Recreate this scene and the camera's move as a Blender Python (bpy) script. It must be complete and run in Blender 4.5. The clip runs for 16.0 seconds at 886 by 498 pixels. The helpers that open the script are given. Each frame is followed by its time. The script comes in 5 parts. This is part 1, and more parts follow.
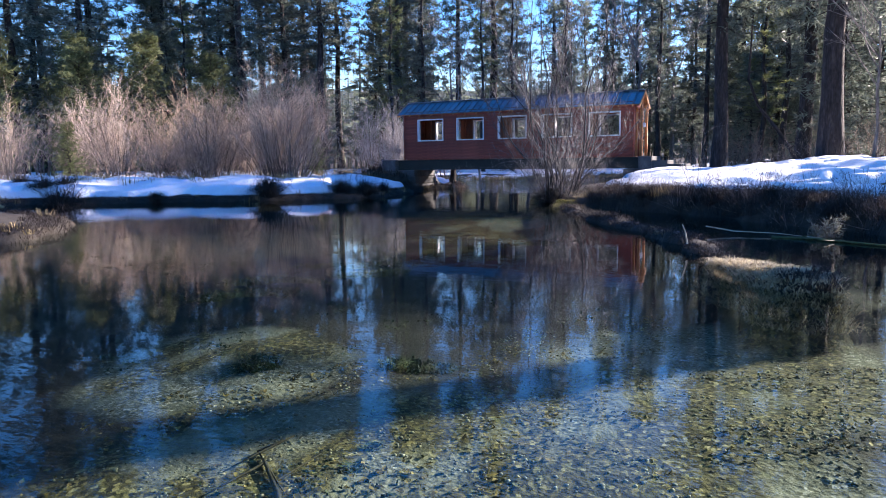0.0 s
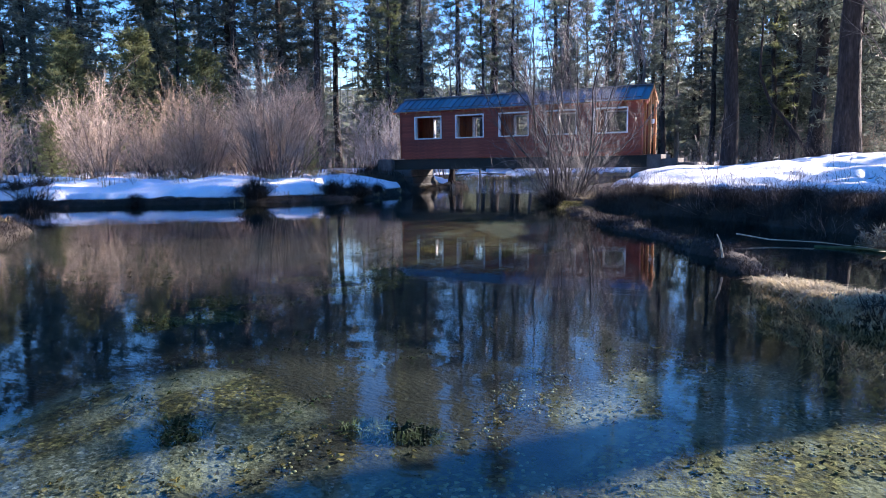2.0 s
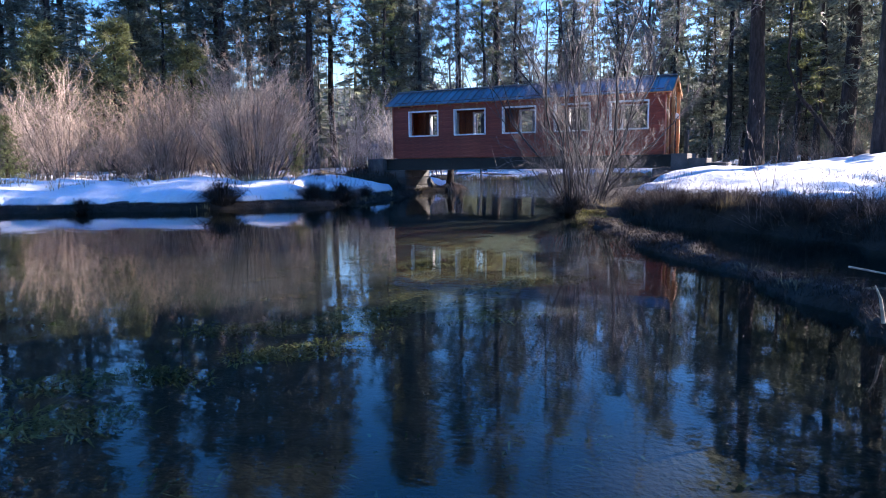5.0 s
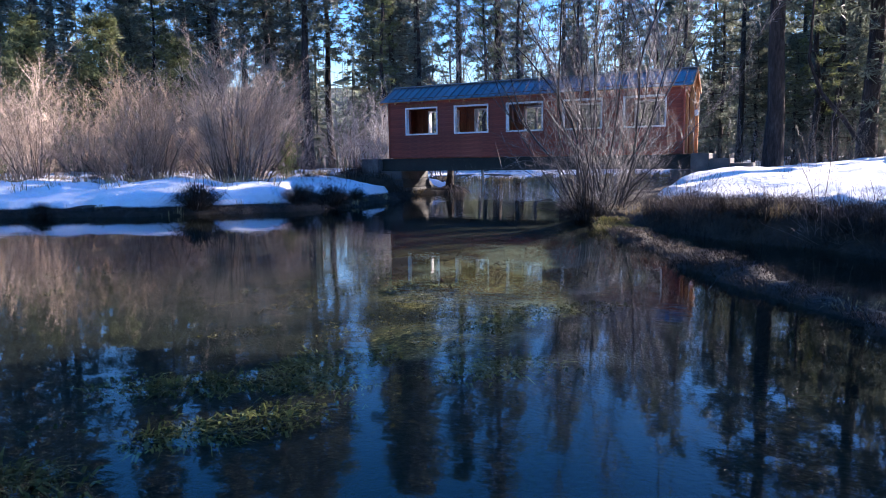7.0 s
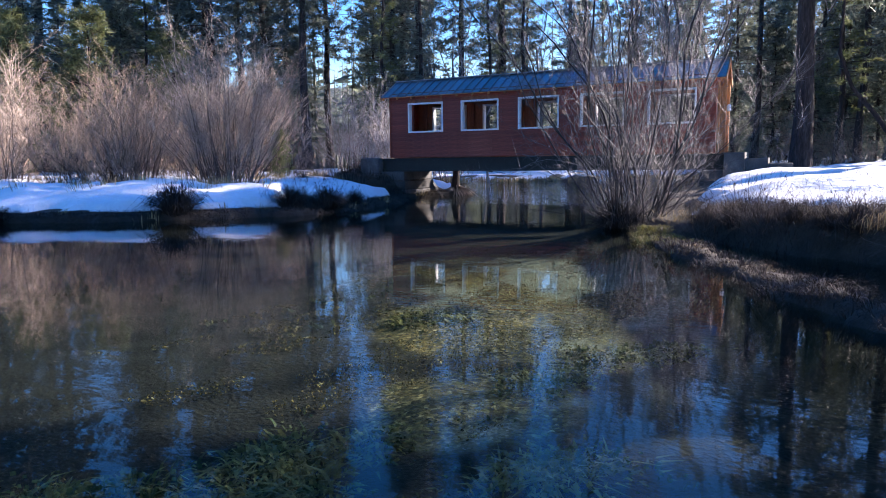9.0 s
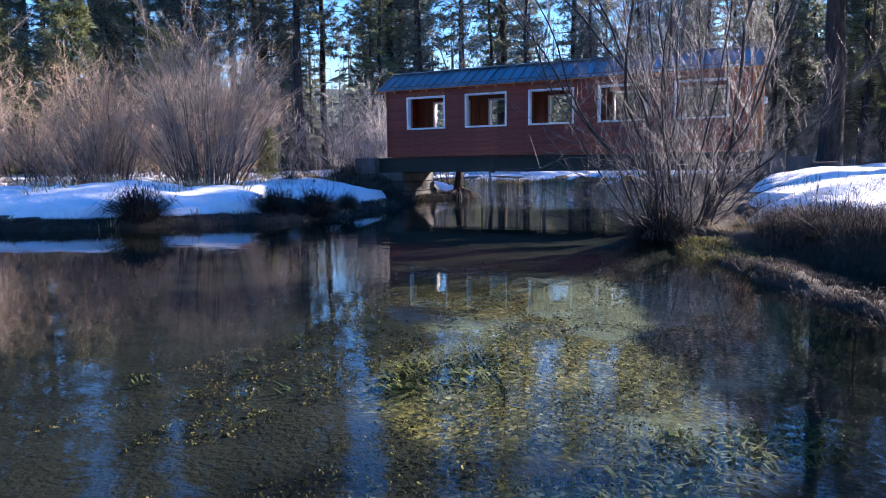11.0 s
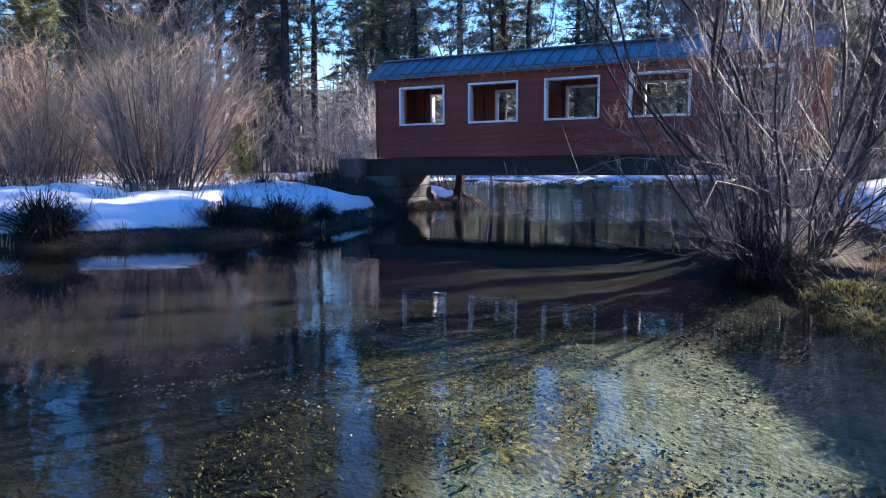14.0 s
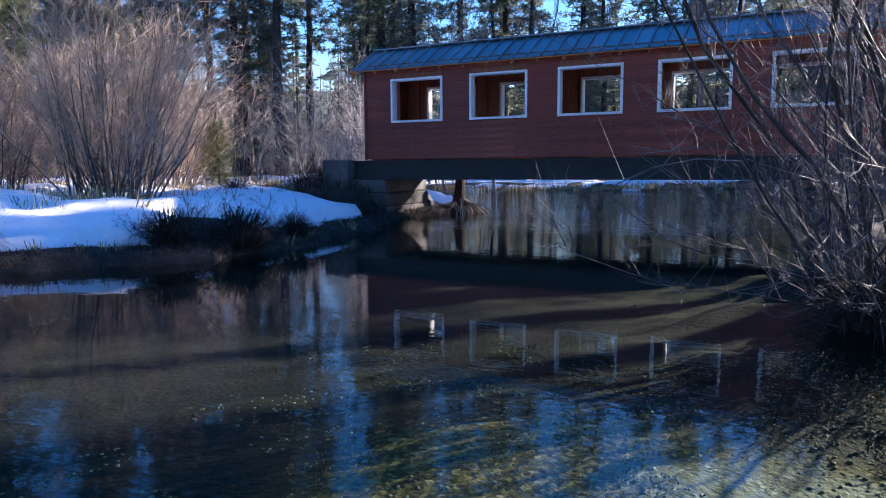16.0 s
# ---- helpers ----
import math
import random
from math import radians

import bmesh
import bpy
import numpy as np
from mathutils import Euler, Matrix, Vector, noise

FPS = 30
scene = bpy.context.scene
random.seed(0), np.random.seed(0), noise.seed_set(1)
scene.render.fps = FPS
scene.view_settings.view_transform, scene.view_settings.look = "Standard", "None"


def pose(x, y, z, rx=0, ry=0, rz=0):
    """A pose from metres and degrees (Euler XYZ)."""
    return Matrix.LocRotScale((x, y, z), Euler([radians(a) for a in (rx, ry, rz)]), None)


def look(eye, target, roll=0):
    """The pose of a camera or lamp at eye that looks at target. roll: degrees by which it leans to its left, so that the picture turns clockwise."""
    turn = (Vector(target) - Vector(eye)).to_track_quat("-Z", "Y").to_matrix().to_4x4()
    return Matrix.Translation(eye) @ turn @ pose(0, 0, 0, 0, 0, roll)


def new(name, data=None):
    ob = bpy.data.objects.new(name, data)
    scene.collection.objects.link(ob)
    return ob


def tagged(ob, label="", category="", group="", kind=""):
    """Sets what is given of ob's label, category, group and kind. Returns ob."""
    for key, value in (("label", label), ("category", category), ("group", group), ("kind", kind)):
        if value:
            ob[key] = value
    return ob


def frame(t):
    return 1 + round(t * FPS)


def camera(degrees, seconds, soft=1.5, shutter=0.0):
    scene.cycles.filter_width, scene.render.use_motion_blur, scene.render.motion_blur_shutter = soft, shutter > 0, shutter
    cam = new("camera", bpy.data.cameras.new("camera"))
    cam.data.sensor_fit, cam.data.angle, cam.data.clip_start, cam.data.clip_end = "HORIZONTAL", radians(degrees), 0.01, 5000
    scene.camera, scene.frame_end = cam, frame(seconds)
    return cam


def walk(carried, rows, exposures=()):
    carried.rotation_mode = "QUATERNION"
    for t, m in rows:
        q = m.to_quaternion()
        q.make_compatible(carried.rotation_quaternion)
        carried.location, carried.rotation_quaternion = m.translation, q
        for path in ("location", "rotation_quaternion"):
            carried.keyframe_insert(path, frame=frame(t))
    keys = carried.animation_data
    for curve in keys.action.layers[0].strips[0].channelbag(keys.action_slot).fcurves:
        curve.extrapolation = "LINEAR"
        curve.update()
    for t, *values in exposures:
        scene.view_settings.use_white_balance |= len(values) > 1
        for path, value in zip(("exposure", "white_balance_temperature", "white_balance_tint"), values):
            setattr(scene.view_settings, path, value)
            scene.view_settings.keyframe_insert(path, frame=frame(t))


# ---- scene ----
cam = camera(66.0, 16.0, soft=0.95)
PATH = [
    (0, (17.058, -29.957, 1.289), (16.169, -28.183, 1.041), -0.7),
    (1, (16.803, -29.304, 1.297), (15.912, -27.531, 1.048), -0.9),
    (2, (16.495, -28.546, 1.3), (15.603, -26.774, 1.049), -0.9),
    (3, (16.104, -27.613, 1.313), (15.209, -25.842, 1.06), -0.9),
    (4, (15.609, -26.571, 1.339), (14.716, -24.8, 1.085), -0.9),
    (6.5, (14.564, -24.215, 1.326), (13.669, -22.445, 1.073), -0.8),
    (7, (14.321, -23.776, 1.332), (13.426, -22.005, 1.079), -0.8),
    (8, (13.764, -22.912, 1.326), (12.87, -21.141, 1.075), -0.7),
    (9, (13.196, -21.988, 1.302), (12.301, -20.217, 1.051), -0.7),
    (11.5, (11.818, -19.6, 1.252), (10.928, -17.826, 1.006), -0.8),
    (12.5, (11.295, -18.613, 1.257), (10.409, -16.837, 1.012), -0.6),
    (13, (11.034, -18.103, 1.26), (10.15, -16.326, 1.016), -0.5),
    (14, (10.488, -17.045, 1.256), (9.609, -15.266, 1.015), -0.4),
    (14.5, (10.217, -16.492, 1.266), (9.338, -14.712, 1.024), -0.3),
    (15, (9.977, -15.939, 1.275), (9.096, -14.16, 1.034), -0.5),
    (16, (9.472, -14.848, 1.279), (8.592, -13.068, 1.043), -0.4),
]
walk(cam, [(t, look(e, g, r)) for t, e, g, r in PATH], [(0, 2.1, 6500, 24), (16, 2.1, 6500, 24)])

# ---- light ----
SUN = Vector((0.65, 0.76, 0)).normalized()
SUN_EL = radians(22)
sun_dir = Vector((SUN.x * math.cos(SUN_EL), SUN.y * math.cos(SUN_EL), math.sin(SUN_EL)))
world = bpy.data.worlds.new("world")
scene.world = world
world.use_nodes = True
wn = world.node_tree.nodes
sky = wn.new("ShaderNodeTexSky")
sky.sky_type = "NISHITA"
sky.sun_disc = False
sky.sun_elevation = SUN_EL
sky.sun_rotation = math.atan2(SUN.x, SUN.y)
sky.air_density, sky.dust_density, sky.ozone_density = 1.0, 0.2, 2.5
deep = wn.new("ShaderNodeHueSaturation")
deep.inputs["Hue"].default_value, deep.inputs["Saturation"].default_value = 0.511, 1.45
world.node_tree.links.new(sky.outputs[0], deep.inputs["Color"])
world.node_tree.links.new(deep.outputs[0], wn["Background"].inputs[0])
wn["Background"].inputs[1].default_value = 0.1
sun = new("sun", bpy.data.lights.new("sun", "SUN"))
sun.data.energy, sun.data.angle, sun.data.color = 5.0, radians(0.6), (1.0, 0.93, 0.82)
sun.matrix_world = look(sun_dir * 50, (0, 0, 0))


# ---- materials ----
def ramp_stops(node, stops):
    el = node.color_ramp.elements
    while len(el) < len(stops):
        el.new(0.5)
    for e, (p, c) in zip(el, stops):
        e.position, e.color = p, (*c, 1)


def material(name, stops, scale=2.0, fine=30.0, rough=0.8, bump=0.3, metal=0.0, stretch=(1, 1, 1), vary=0.25,
             island=0.0, spec=0.4, thin=0.0, grain=0.35, dist=0.02):
    """Noise-led colours at two scales, with bump; vary: change from object to object; island: from piece to piece."""
    m = bpy.data.materials.new(name)
    m.use_nodes = True
    nt = m.node_tree
    nd, ln = nt.nodes, nt.links.new
    bsdf = nd["Principled BSDF"]
    tc, mp = nd.new("ShaderNodeTexCoord"), nd.new("ShaderNodeMapping")
    mp.inputs["Scale"].default_value = stretch
    ln(tc.outputs["Object"], mp.inputs["Vector"])
    n1, n2 = nd.new("ShaderNodeTexNoise"), nd.new("ShaderNodeTexNoise")
    n1.inputs["Scale"].default_value, n1.inputs["Detail"].default_value = scale, 5
    n2.inputs["Scale"].default_value, n2.inputs["Detail"].default_value = fine, 4
    ln(mp.outputs[0], n1.inputs["Vector"])
    ln(mp.outputs[0], n2.inputs["Vector"])
    rp = nd.new("ShaderNodeValToRGB")
    ramp_stops(rp, stops)
    ln(n1.outputs[0], rp.inputs[0])
    # fine grain and per-piece value
    mr = nd.new("ShaderNodeMapRange")
    mr.inputs["From Min"].default_value, mr.inputs["From Max"].default_value = 0.3, 0.7
    mr.inputs["To Min"].default_value, mr.inputs["To Max"].default_value = 1 - grain, 1 + grain
    ln(n2.outputs[0], mr.inputs["Value"])
    fac = mr.outputs[0]
    for amount, kind in ((vary, "object"), (island, "island")):
        if amount:
            if kind == "object":
                src = nd.new("ShaderNodeObjectInfo").outputs["Random"]
            else:
                src = nd.new("ShaderNodeNewGeometry").outputs["Random Per Island"]
            r2 = nd.new("ShaderNodeMapRange")
            r2.inputs["To Min"].default_value, r2.inputs["To Max"].default_value = 1 - amount, 1 + amount
            ln(src, r2.inputs["Value"])
            mu = nd.new("ShaderNodeMath")
            mu.operation = "MULTIPLY"
            ln(fac, mu.inputs[0])
            ln(r2.outputs[0], mu.inputs[1])
            fac = mu.outputs[0]
    vm = nd.new("ShaderNodeVectorMath")
    vm.operation = "SCALE"
    ln(rp.outputs[0], vm.inputs[0])
    ln(fac, vm.inputs["Scale"])
    ln(vm.outputs[0], bsdf.inputs["Base Color"])
    bsdf.inputs["Roughness"].default_value = rough
    bsdf.inputs["Metallic"].default_value = metal
    bsdf.inputs["Specular IOR Level"].default_value = spec
    if bump:
        bp = nd.new("ShaderNodeBump")
        bp.inputs["Strength"].default_value, bp.inputs["Distance"].default_value = bump, dist
        ln(n2.outputs[0], bp.inputs["Height"])
        ln(bp.outputs[0], bsdf.inputs["Normal"])
    if thin:
        tr = nd.new("ShaderNodeBsdfTranslucent")
        ln(vm.outputs[0], tr.inputs["Color"])
        mx = nd.new("ShaderNodeMixShader")
        mx.inputs[0].default_value = thin
        ln(bsdf.outputs[0], mx.inputs[1])
        ln(tr.outputs[0], mx.inputs[2])
        ln(mx.outputs[0], nd["Material Output"].inputs["Surface"])
    return m


MAT_SIDING = material("red_stained_siding", [(0.3, (0.165, 0.03, 0.017)), (0.55, (0.235, 0.044, 0.025)), (0.75, (0.3, 0.066, 0.036))],
                      scale=1.3, fine=18, rough=0.6, bump=0.25, stretch=(0.35, 1, 3), vary=0.16)
MAT_STUD = material("raw_red_wood", [(0.3, (0.20, 0.06, 0.03)), (0.7, (0.36, 0.13, 0.06))], scale=2, fine=25, rough=0.7, stretch=(3, 3, 0.3))
MAT_FIR = material("oiled_fir_wood", [(0.3, (0.34, 0.14, 0.05)), (0.7, (0.52, 0.25, 0.1))], scale=2, fine=25, rough=0.6, stretch=(3, 3, 0.3))
MAT_WHITE = material("white_paint", [(0.3, (0.72, 0.73, 0.74)), (0.7, (0.82, 0.82, 0.82))], scale=5, fine=50, rough=0.45, bump=0.08, vary=0.05, grain=0.06)
MAT_ROOF = material("blue_painted_steel", [(0.3, (0.1, 0.125, 0.145)), (0.7, (0.17, 0.2, 0.225))], scale=0.8, fine=14, rough=0.3, bump=0.05, metal=0.35, vary=0.3, grain=0.15, spec=0.6)
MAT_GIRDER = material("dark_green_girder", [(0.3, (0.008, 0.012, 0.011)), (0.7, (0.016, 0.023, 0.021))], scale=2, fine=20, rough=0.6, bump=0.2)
MAT_CONCRETE = material("weathered_concrete", [(0.25, (0.05, 0.048, 0.047)), (0.6, (0.1, 0.097, 0.093)), (0.8, (0.165, 0.16, 0.152))], scale=2.5, fine=40, rough=0.9, bump=0.35)
MAT_BARK = material("pine_bark", [(0.3, (0.016, 0.013, 0.012)), (0.55, (0.038, 0.03, 0.027)), (0.75, (0.075, 0.058, 0.05))], scale=3.5, fine=14, rough=0.95, bump=0.9, stretch=(1, 1, 0.25), dist=0.08)
MAT_GREYBARK = material("grey_bark", [(0.3, (0.12, 0.10, 0.09)), (0.7, (0.30, 0.26, 0.23))], scale=3, fine=20, rough=0.95, bump=0.6, stretch=(1, 1, 0.3), dist=0.05)
MAT_NEEDLE = material("dark_pine_needles", [(0.3, (0.08, 0.1, 0.08)), (0.6, (0.145, 0.168, 0.13)), (0.8, (0.23, 0.245, 0.19))], scale=0.5, fine=6, rough=0.5, bump=0, island=0.5, thin=0.5, vary=0.3)
MAT_NEEDLE_PALE = material("yellow_green_needles", [(0.3, (0.085, 0.105, 0.045)), (0.6, (0.15, 0.165, 0.07)), (0.8, (0.23, 0.225, 0.1))], scale=0.5, fine=6, rough=0.6, bump=0, island=0.4, thin=0.5, vary=0.25)
MAT_NEEDLE_MID = material("grey_green_needles", [(0.3, (0.1, 0.122, 0.092)), (0.6, (0.175, 0.198, 0.14)), (0.8, (0.27, 0.285, 0.2))], scale=0.5, fine=6, rough=0.5, bump=0, island=0.5, thin=0.5, vary=0.35)
MAT_WILLOW = material("willow_twigs", [(0.3, (0.29, 0.222, 0.175)), (0.55, (0.44, 0.35, 0.28)), (0.8, (0.58, 0.48, 0.39))], scale=0.8, fine=6, rough=0.9, spec=0.15, bump=0, island=0.35, vary=0.25)
MAT_WILLOW_RED = material("red_osier_twigs", [(0.3, (0.24, 0.175, 0.13)), (0.55, (0.36, 0.27, 0.2)), (0.8, (0.47, 0.37, 0.28))], scale=0.8, fine=6, rough=0.9, spec=0.15, bump=0, island=0.35, vary=0.25)
MAT_ALDER = material("grey_alder_twigs", [(0.3, (0.02, 0.017, 0.018)), (0.5, (0.045, 0.04, 0.041)), (0.75, (0.10, 0.09, 0.09))], scale=2, fine=14, rough=0.62, spec=0.3, bump=0.2, island=0.3, vary=0)
MAT_TWIG = material("pale_alder_twigs", [(0.3, (0.05, 0.042, 0.043)), (0.5, (0.12, 0.104, 0.104)), (0.75, (0.32, 0.29, 0.29))], scale=3, fine=14, rough=0.6, spec=0.32, bump=0, island=0.4, vary=0)
MAT_GREYTWIG = material("grey_willow_twigs", [(0.3, (0.22, 0.2, 0.195)), (0.55, (0.36, 0.33, 0.32)), (0.8, (0.52, 0.48, 0.47))], scale=0.8, fine=6, rough=0.8, bump=0, island=0.35, vary=0.2)
MAT_CANE = material("shrub_canes", [(0.3, (0.07, 0.052, 0.044)), (0.55, (0.15, 0.115, 0.095)), (0.8, (0.28, 0.225, 0.18))], scale=1.5, fine=9, rough=0.8, bump=0, island=0.5, vary=0.2)
MAT_STRAW = material("dry_straw_grass", [(0.3, (0.22, 0.16, 0.085)), (0.55, (0.36, 0.28, 0.15)), (0.8, (0.5, 0.42, 0.25))], scale=1.5, fine=12, rough=0.85, bump=0, island=0.35, thin=0.25, vary=0)
# pale straw, lighter than MAT_STRAW: sunlight is painted into its colour
MAT_PALE_SUNLIT = material("pale_sunlit_straw", [(0.3, (0.34, 0.27, 0.16)), (0.55, (0.5, 0.42, 0.27)), (0.8, (0.64, 0.56, 0.4))], scale=1.5, fine=12, rough=0.85, bump=0, island=0.3, thin=0.25, vary=0)
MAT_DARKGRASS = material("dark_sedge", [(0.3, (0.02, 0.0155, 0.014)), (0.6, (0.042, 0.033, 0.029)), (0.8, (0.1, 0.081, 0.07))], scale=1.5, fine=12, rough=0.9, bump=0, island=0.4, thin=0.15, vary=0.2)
MAT_MOSSGRASS = material("mossy_green_grass", [(0.3, (0.09, 0.09, 0.022)), (0.5, (0.21, 0.19, 0.06)), (0.8, (0.4, 0.35, 0.15))], scale=1.5, fine=12, rough=0.85, bump=0, island=0.35, thin=0.3, vary=0)
MAT_PONDMOSS = material("pond_moss", [(0.3, (0.05, 0.055, 0.014)), (0.5, (0.12, 0.115, 0.035)), (0.8, (0.26, 0.235, 0.09))], scale=1.5, fine=12, rough=0.85, bump=0, island=0.4, vary=0)
MAT_WEED = material("water_weed", [(0.3, (0.016, 0.03, 0.012)), (0.55, (0.04, 0.065, 0.02)), (0.8, (0.10, 0.11, 0.03))], scale=2, fine=12, rough=0.7, bump=0, island=0.4, vary=0)
MAT_STONE = material("bed_pebbles", [(0.3, (0.06, 0.065, 0.035)), (0.5, (0.2, 0.19, 0.12)), (0.7, (0.36, 0.35, 0.28))], scale=1.2, fine=25, rough=0.7, bump=0.2, island=0.5, vary=0)
MAT_DEADTWIG = material("dead_dark_twigs", [(0.3, (0.012, 0.009, 0.008)), (0.55, (0.026, 0.019, 0.016)), (0.8, (0.065, 0.048, 0.037))], scale=3, fine=12, rough=0.85, bump=0, island=0.4, vary=0.2)
MAT_BRUSH = material("purplish_twigs", [(0.3, (0.05, 0.036, 0.034)), (0.55, (0.13, 0.095, 0.085)), (0.8, (0.3, 0.235, 0.205))], scale=3, fine=12, rough=0.8, bump=0, island=0.5, vary=0)
MAT_SAGE = material("grey_green_leaves", [(0.3, (0.1, 0.105, 0.085)), (0.7, (0.22, 0.22, 0.18))], scale=6, fine=30, rough=0.7, bump=0, island=0.3, thin=0.3, vary=0)
MAT_LEAF = material("sunken_leaves", [(0.3, (0.02, 0.022, 0.008)), (0.42, (0.05, 0.045, 0.012)), (0.52, (0.15, 0.105, 0.025)), (0.62, (0.26, 0.2, 0.06)), (0.74, (0.42, 0.38, 0.24))], scale=9, fine=40, rough=0.7, bump=0, island=0.45, vary=0)
MAT_DEADWOOD = material("drowned_wood", [(0.3, (0.014, 0.014, 0.008)), (0.7, (0.05, 0.045, 0.025))], scale=4, fine=20, rough=0.9, bump=0.5)
MAT_PALEWOOD = material("bleached_wood", [(0.3, (0.32, 0.27, 0.2)), (0.7, (0.5, 0.43, 0.34))], scale=4, fine=20, rough=0.8, bump=0.3)


def snow_material():
    m = material("old_snow", [(0.3, (0.73, 0.75, 0.79)), (0.6, (0.81, 0.82, 0.84))], scale=1.2, fine=9, rough=0.6, bump=0.55, vary=0, grain=0.04, dist=0.05, spec=0.3)
    b = m.node_tree.nodes["Principled BSDF"]
    b.inputs["Subsurface Weight"].default_value = 0.0
    return m


MAT_SNOW = snow_material()


def ground_material():
    """Gravel and algae under water, mud at the water's edge, brown litter on land, told apart by height and noise;
    sunlit patches and shade are painted on the bed.
    """
    m = bpy.data.materials.new("ground_earth")
    m.use_nodes = True
    nt = m.node_tree
    nd, ln = nt.nodes, nt.links.new
    bsdf = nd["Principled BSDF"]
    geo = nd.new("ShaderNodeNewGeometry")
    sep = nd.new("ShaderNodeSeparateXYZ")
    ln(geo.outputs["Position"], sep.inputs[0])

    def tex(scale, detail=5, kind="ShaderNodeTexNoise"):
        n = nd.new(kind)
        n.inputs["Scale"].default_value = scale
        if kind == "ShaderNodeTexNoise":
            n.inputs["Detail"].default_value = detail
        ln(geo.outputs["Position"], n.inputs["Vector"])
        return n

    def ramp(src, stops):
        r = nd.new("ShaderNodeValToRGB")
        ramp_stops(r, stops)
        ln(src, r.inputs[0])
        return r.outputs[0]

    def mix(fac, a, b):
        x = nd.new("ShaderNodeMix")
        x.data_type = "RGBA"
        ln(fac, x.inputs["Factor"])
        ln(a, x.inputs["A"])
        ln(b, x.inputs["B"])
        return x.outputs["Result"]

    def step(src, lo, hi):
        r = nd.new("ShaderNodeMapRange")
        r.inputs["From Min"].default_value, r.inputs["From Max"].default_value = lo, hi
        ln(src, r.inputs["Value"])
        return r.outputs[0]

    stones = tex(42, kind="ShaderNodeTexVoronoi")
    gravel = ramp(stones.outputs["Color"], [(0.1, (0.04, 0.046, 0.026)), (0.45, (0.135, 0.14, 0.092)), (0.75, (0.28, 0.275, 0.2)), (0.95, (0.56, 0.56, 0.48))])
    silt = ramp(tex(7).outputs[0], [(0.3, (0.125, 0.135, 0.09)), (0.7, (0.25, 0.25, 0.185))])
    bed = mix(step(tex(0.8, 3).outputs[0], 0.42, 0.6), silt, gravel)
    leaf = tex(30, kind="ShaderNodeTexVoronoi")
    above = nd.new("ShaderNodeMath")
    above.operation = "MULTIPLY"
    ln(step(sep.outputs[1], -20, -17), above.inputs[0])
    ln(step(sep.outputs[0], 11.5, 10.4), above.inputs[1])
    gold = ramp(leaf.outputs["Color"], [(0.15, (0.04, 0.032, 0.01)), (0.5, (0.105, 0.079, 0.022)), (0.75, (0.27, 0.19, 0.05)), (0.94, (0.46, 0.38, 0.18))])
    olive = ramp(leaf.outputs["Color"], [(0.15, (0.012, 0.012, 0.004)), (0.5, (0.055, 0.048, 0.014)), (0.75, (0.16, 0.13, 0.04)), (0.94, (0.34, 0.3, 0.14))])
    algae = mix(step(tex(6).outputs[0], 0.47, 0.75), mix(above.outputs[0], olive, gold),
                ramp(leaf.outputs["Color"], [(0.2, (0.008, 0.014, 0.005)), (0.6, (0.035, 0.048, 0.012)), (0.92, (0.15, 0.16, 0.05))]))
    flow = nd.new("ShaderNodeMapping")
    flow.inputs["Rotation"].default_value = (0, 0, radians(-27))
    flow.inputs["Scale"].default_value = (1.5, 0.6, 1)
    ln(geo.outputs["Position"], flow.inputs["Vector"])
    mat_ = tex(0.85, 8)
    upstream = nd.new("ShaderNodeMath")
    upstream.operation = "MULTIPLY_ADD"
    upstream.inputs[1].default_value = 0.12
    bare = nd.new("ShaderNodeVectorMath")
    bare.operation = "DISTANCE"
    bare.inputs[1].default_value = (10.2, -12.0, -0.4)
    ln(geo.outputs["Position"], bare.inputs[0])
    kept = nd.new("ShaderNodeMath")
    kept.operation = "MULTIPLY_ADD"
    kept.inputs[1].default_value = 1.7
    kept.inputs[2].default_value = -0.7
    ln(step(bare.outputs["Value"], 0.9, 1.9), kept.inputs[0])
    drift = nd.new("ShaderNodeMath")
    drift.operation = "MULTIPLY"
    ln(above.outputs[0], drift.inputs[0])
    ln(kept.outputs[0], drift.inputs[1])
    ln(drift.outputs[0], upstream.inputs[0])
    ln(mat_.outputs[0], upstream.inputs[2])
    ln(flow.outputs[0], mat_.inputs["Vector"])
    bed = mix(step(upstream.outputs[0], 0.44, 0.51), bed, algae)
    # circles where sun reaches the bed; only here it keeps its full colour
    sun_patch = None
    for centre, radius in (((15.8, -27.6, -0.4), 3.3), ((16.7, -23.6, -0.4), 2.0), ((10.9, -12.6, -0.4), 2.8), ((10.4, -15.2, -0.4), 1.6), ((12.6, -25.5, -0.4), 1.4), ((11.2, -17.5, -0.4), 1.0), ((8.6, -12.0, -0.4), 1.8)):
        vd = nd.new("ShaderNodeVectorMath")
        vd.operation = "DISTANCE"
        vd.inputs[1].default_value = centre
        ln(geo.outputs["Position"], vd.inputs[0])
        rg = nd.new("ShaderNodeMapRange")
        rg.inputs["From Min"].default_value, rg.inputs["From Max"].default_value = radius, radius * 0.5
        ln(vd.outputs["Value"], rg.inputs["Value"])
        if sun_patch is None:
            sun_patch = rg.outputs[0]
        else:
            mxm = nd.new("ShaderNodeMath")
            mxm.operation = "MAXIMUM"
            ln(sun_patch, mxm.inputs[0])
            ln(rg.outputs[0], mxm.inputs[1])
            sun_patch = mxm.outputs[0]
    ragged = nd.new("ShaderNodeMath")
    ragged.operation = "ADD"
    ln(sun_patch, ragged.inputs[0])
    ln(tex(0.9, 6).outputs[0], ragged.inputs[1])
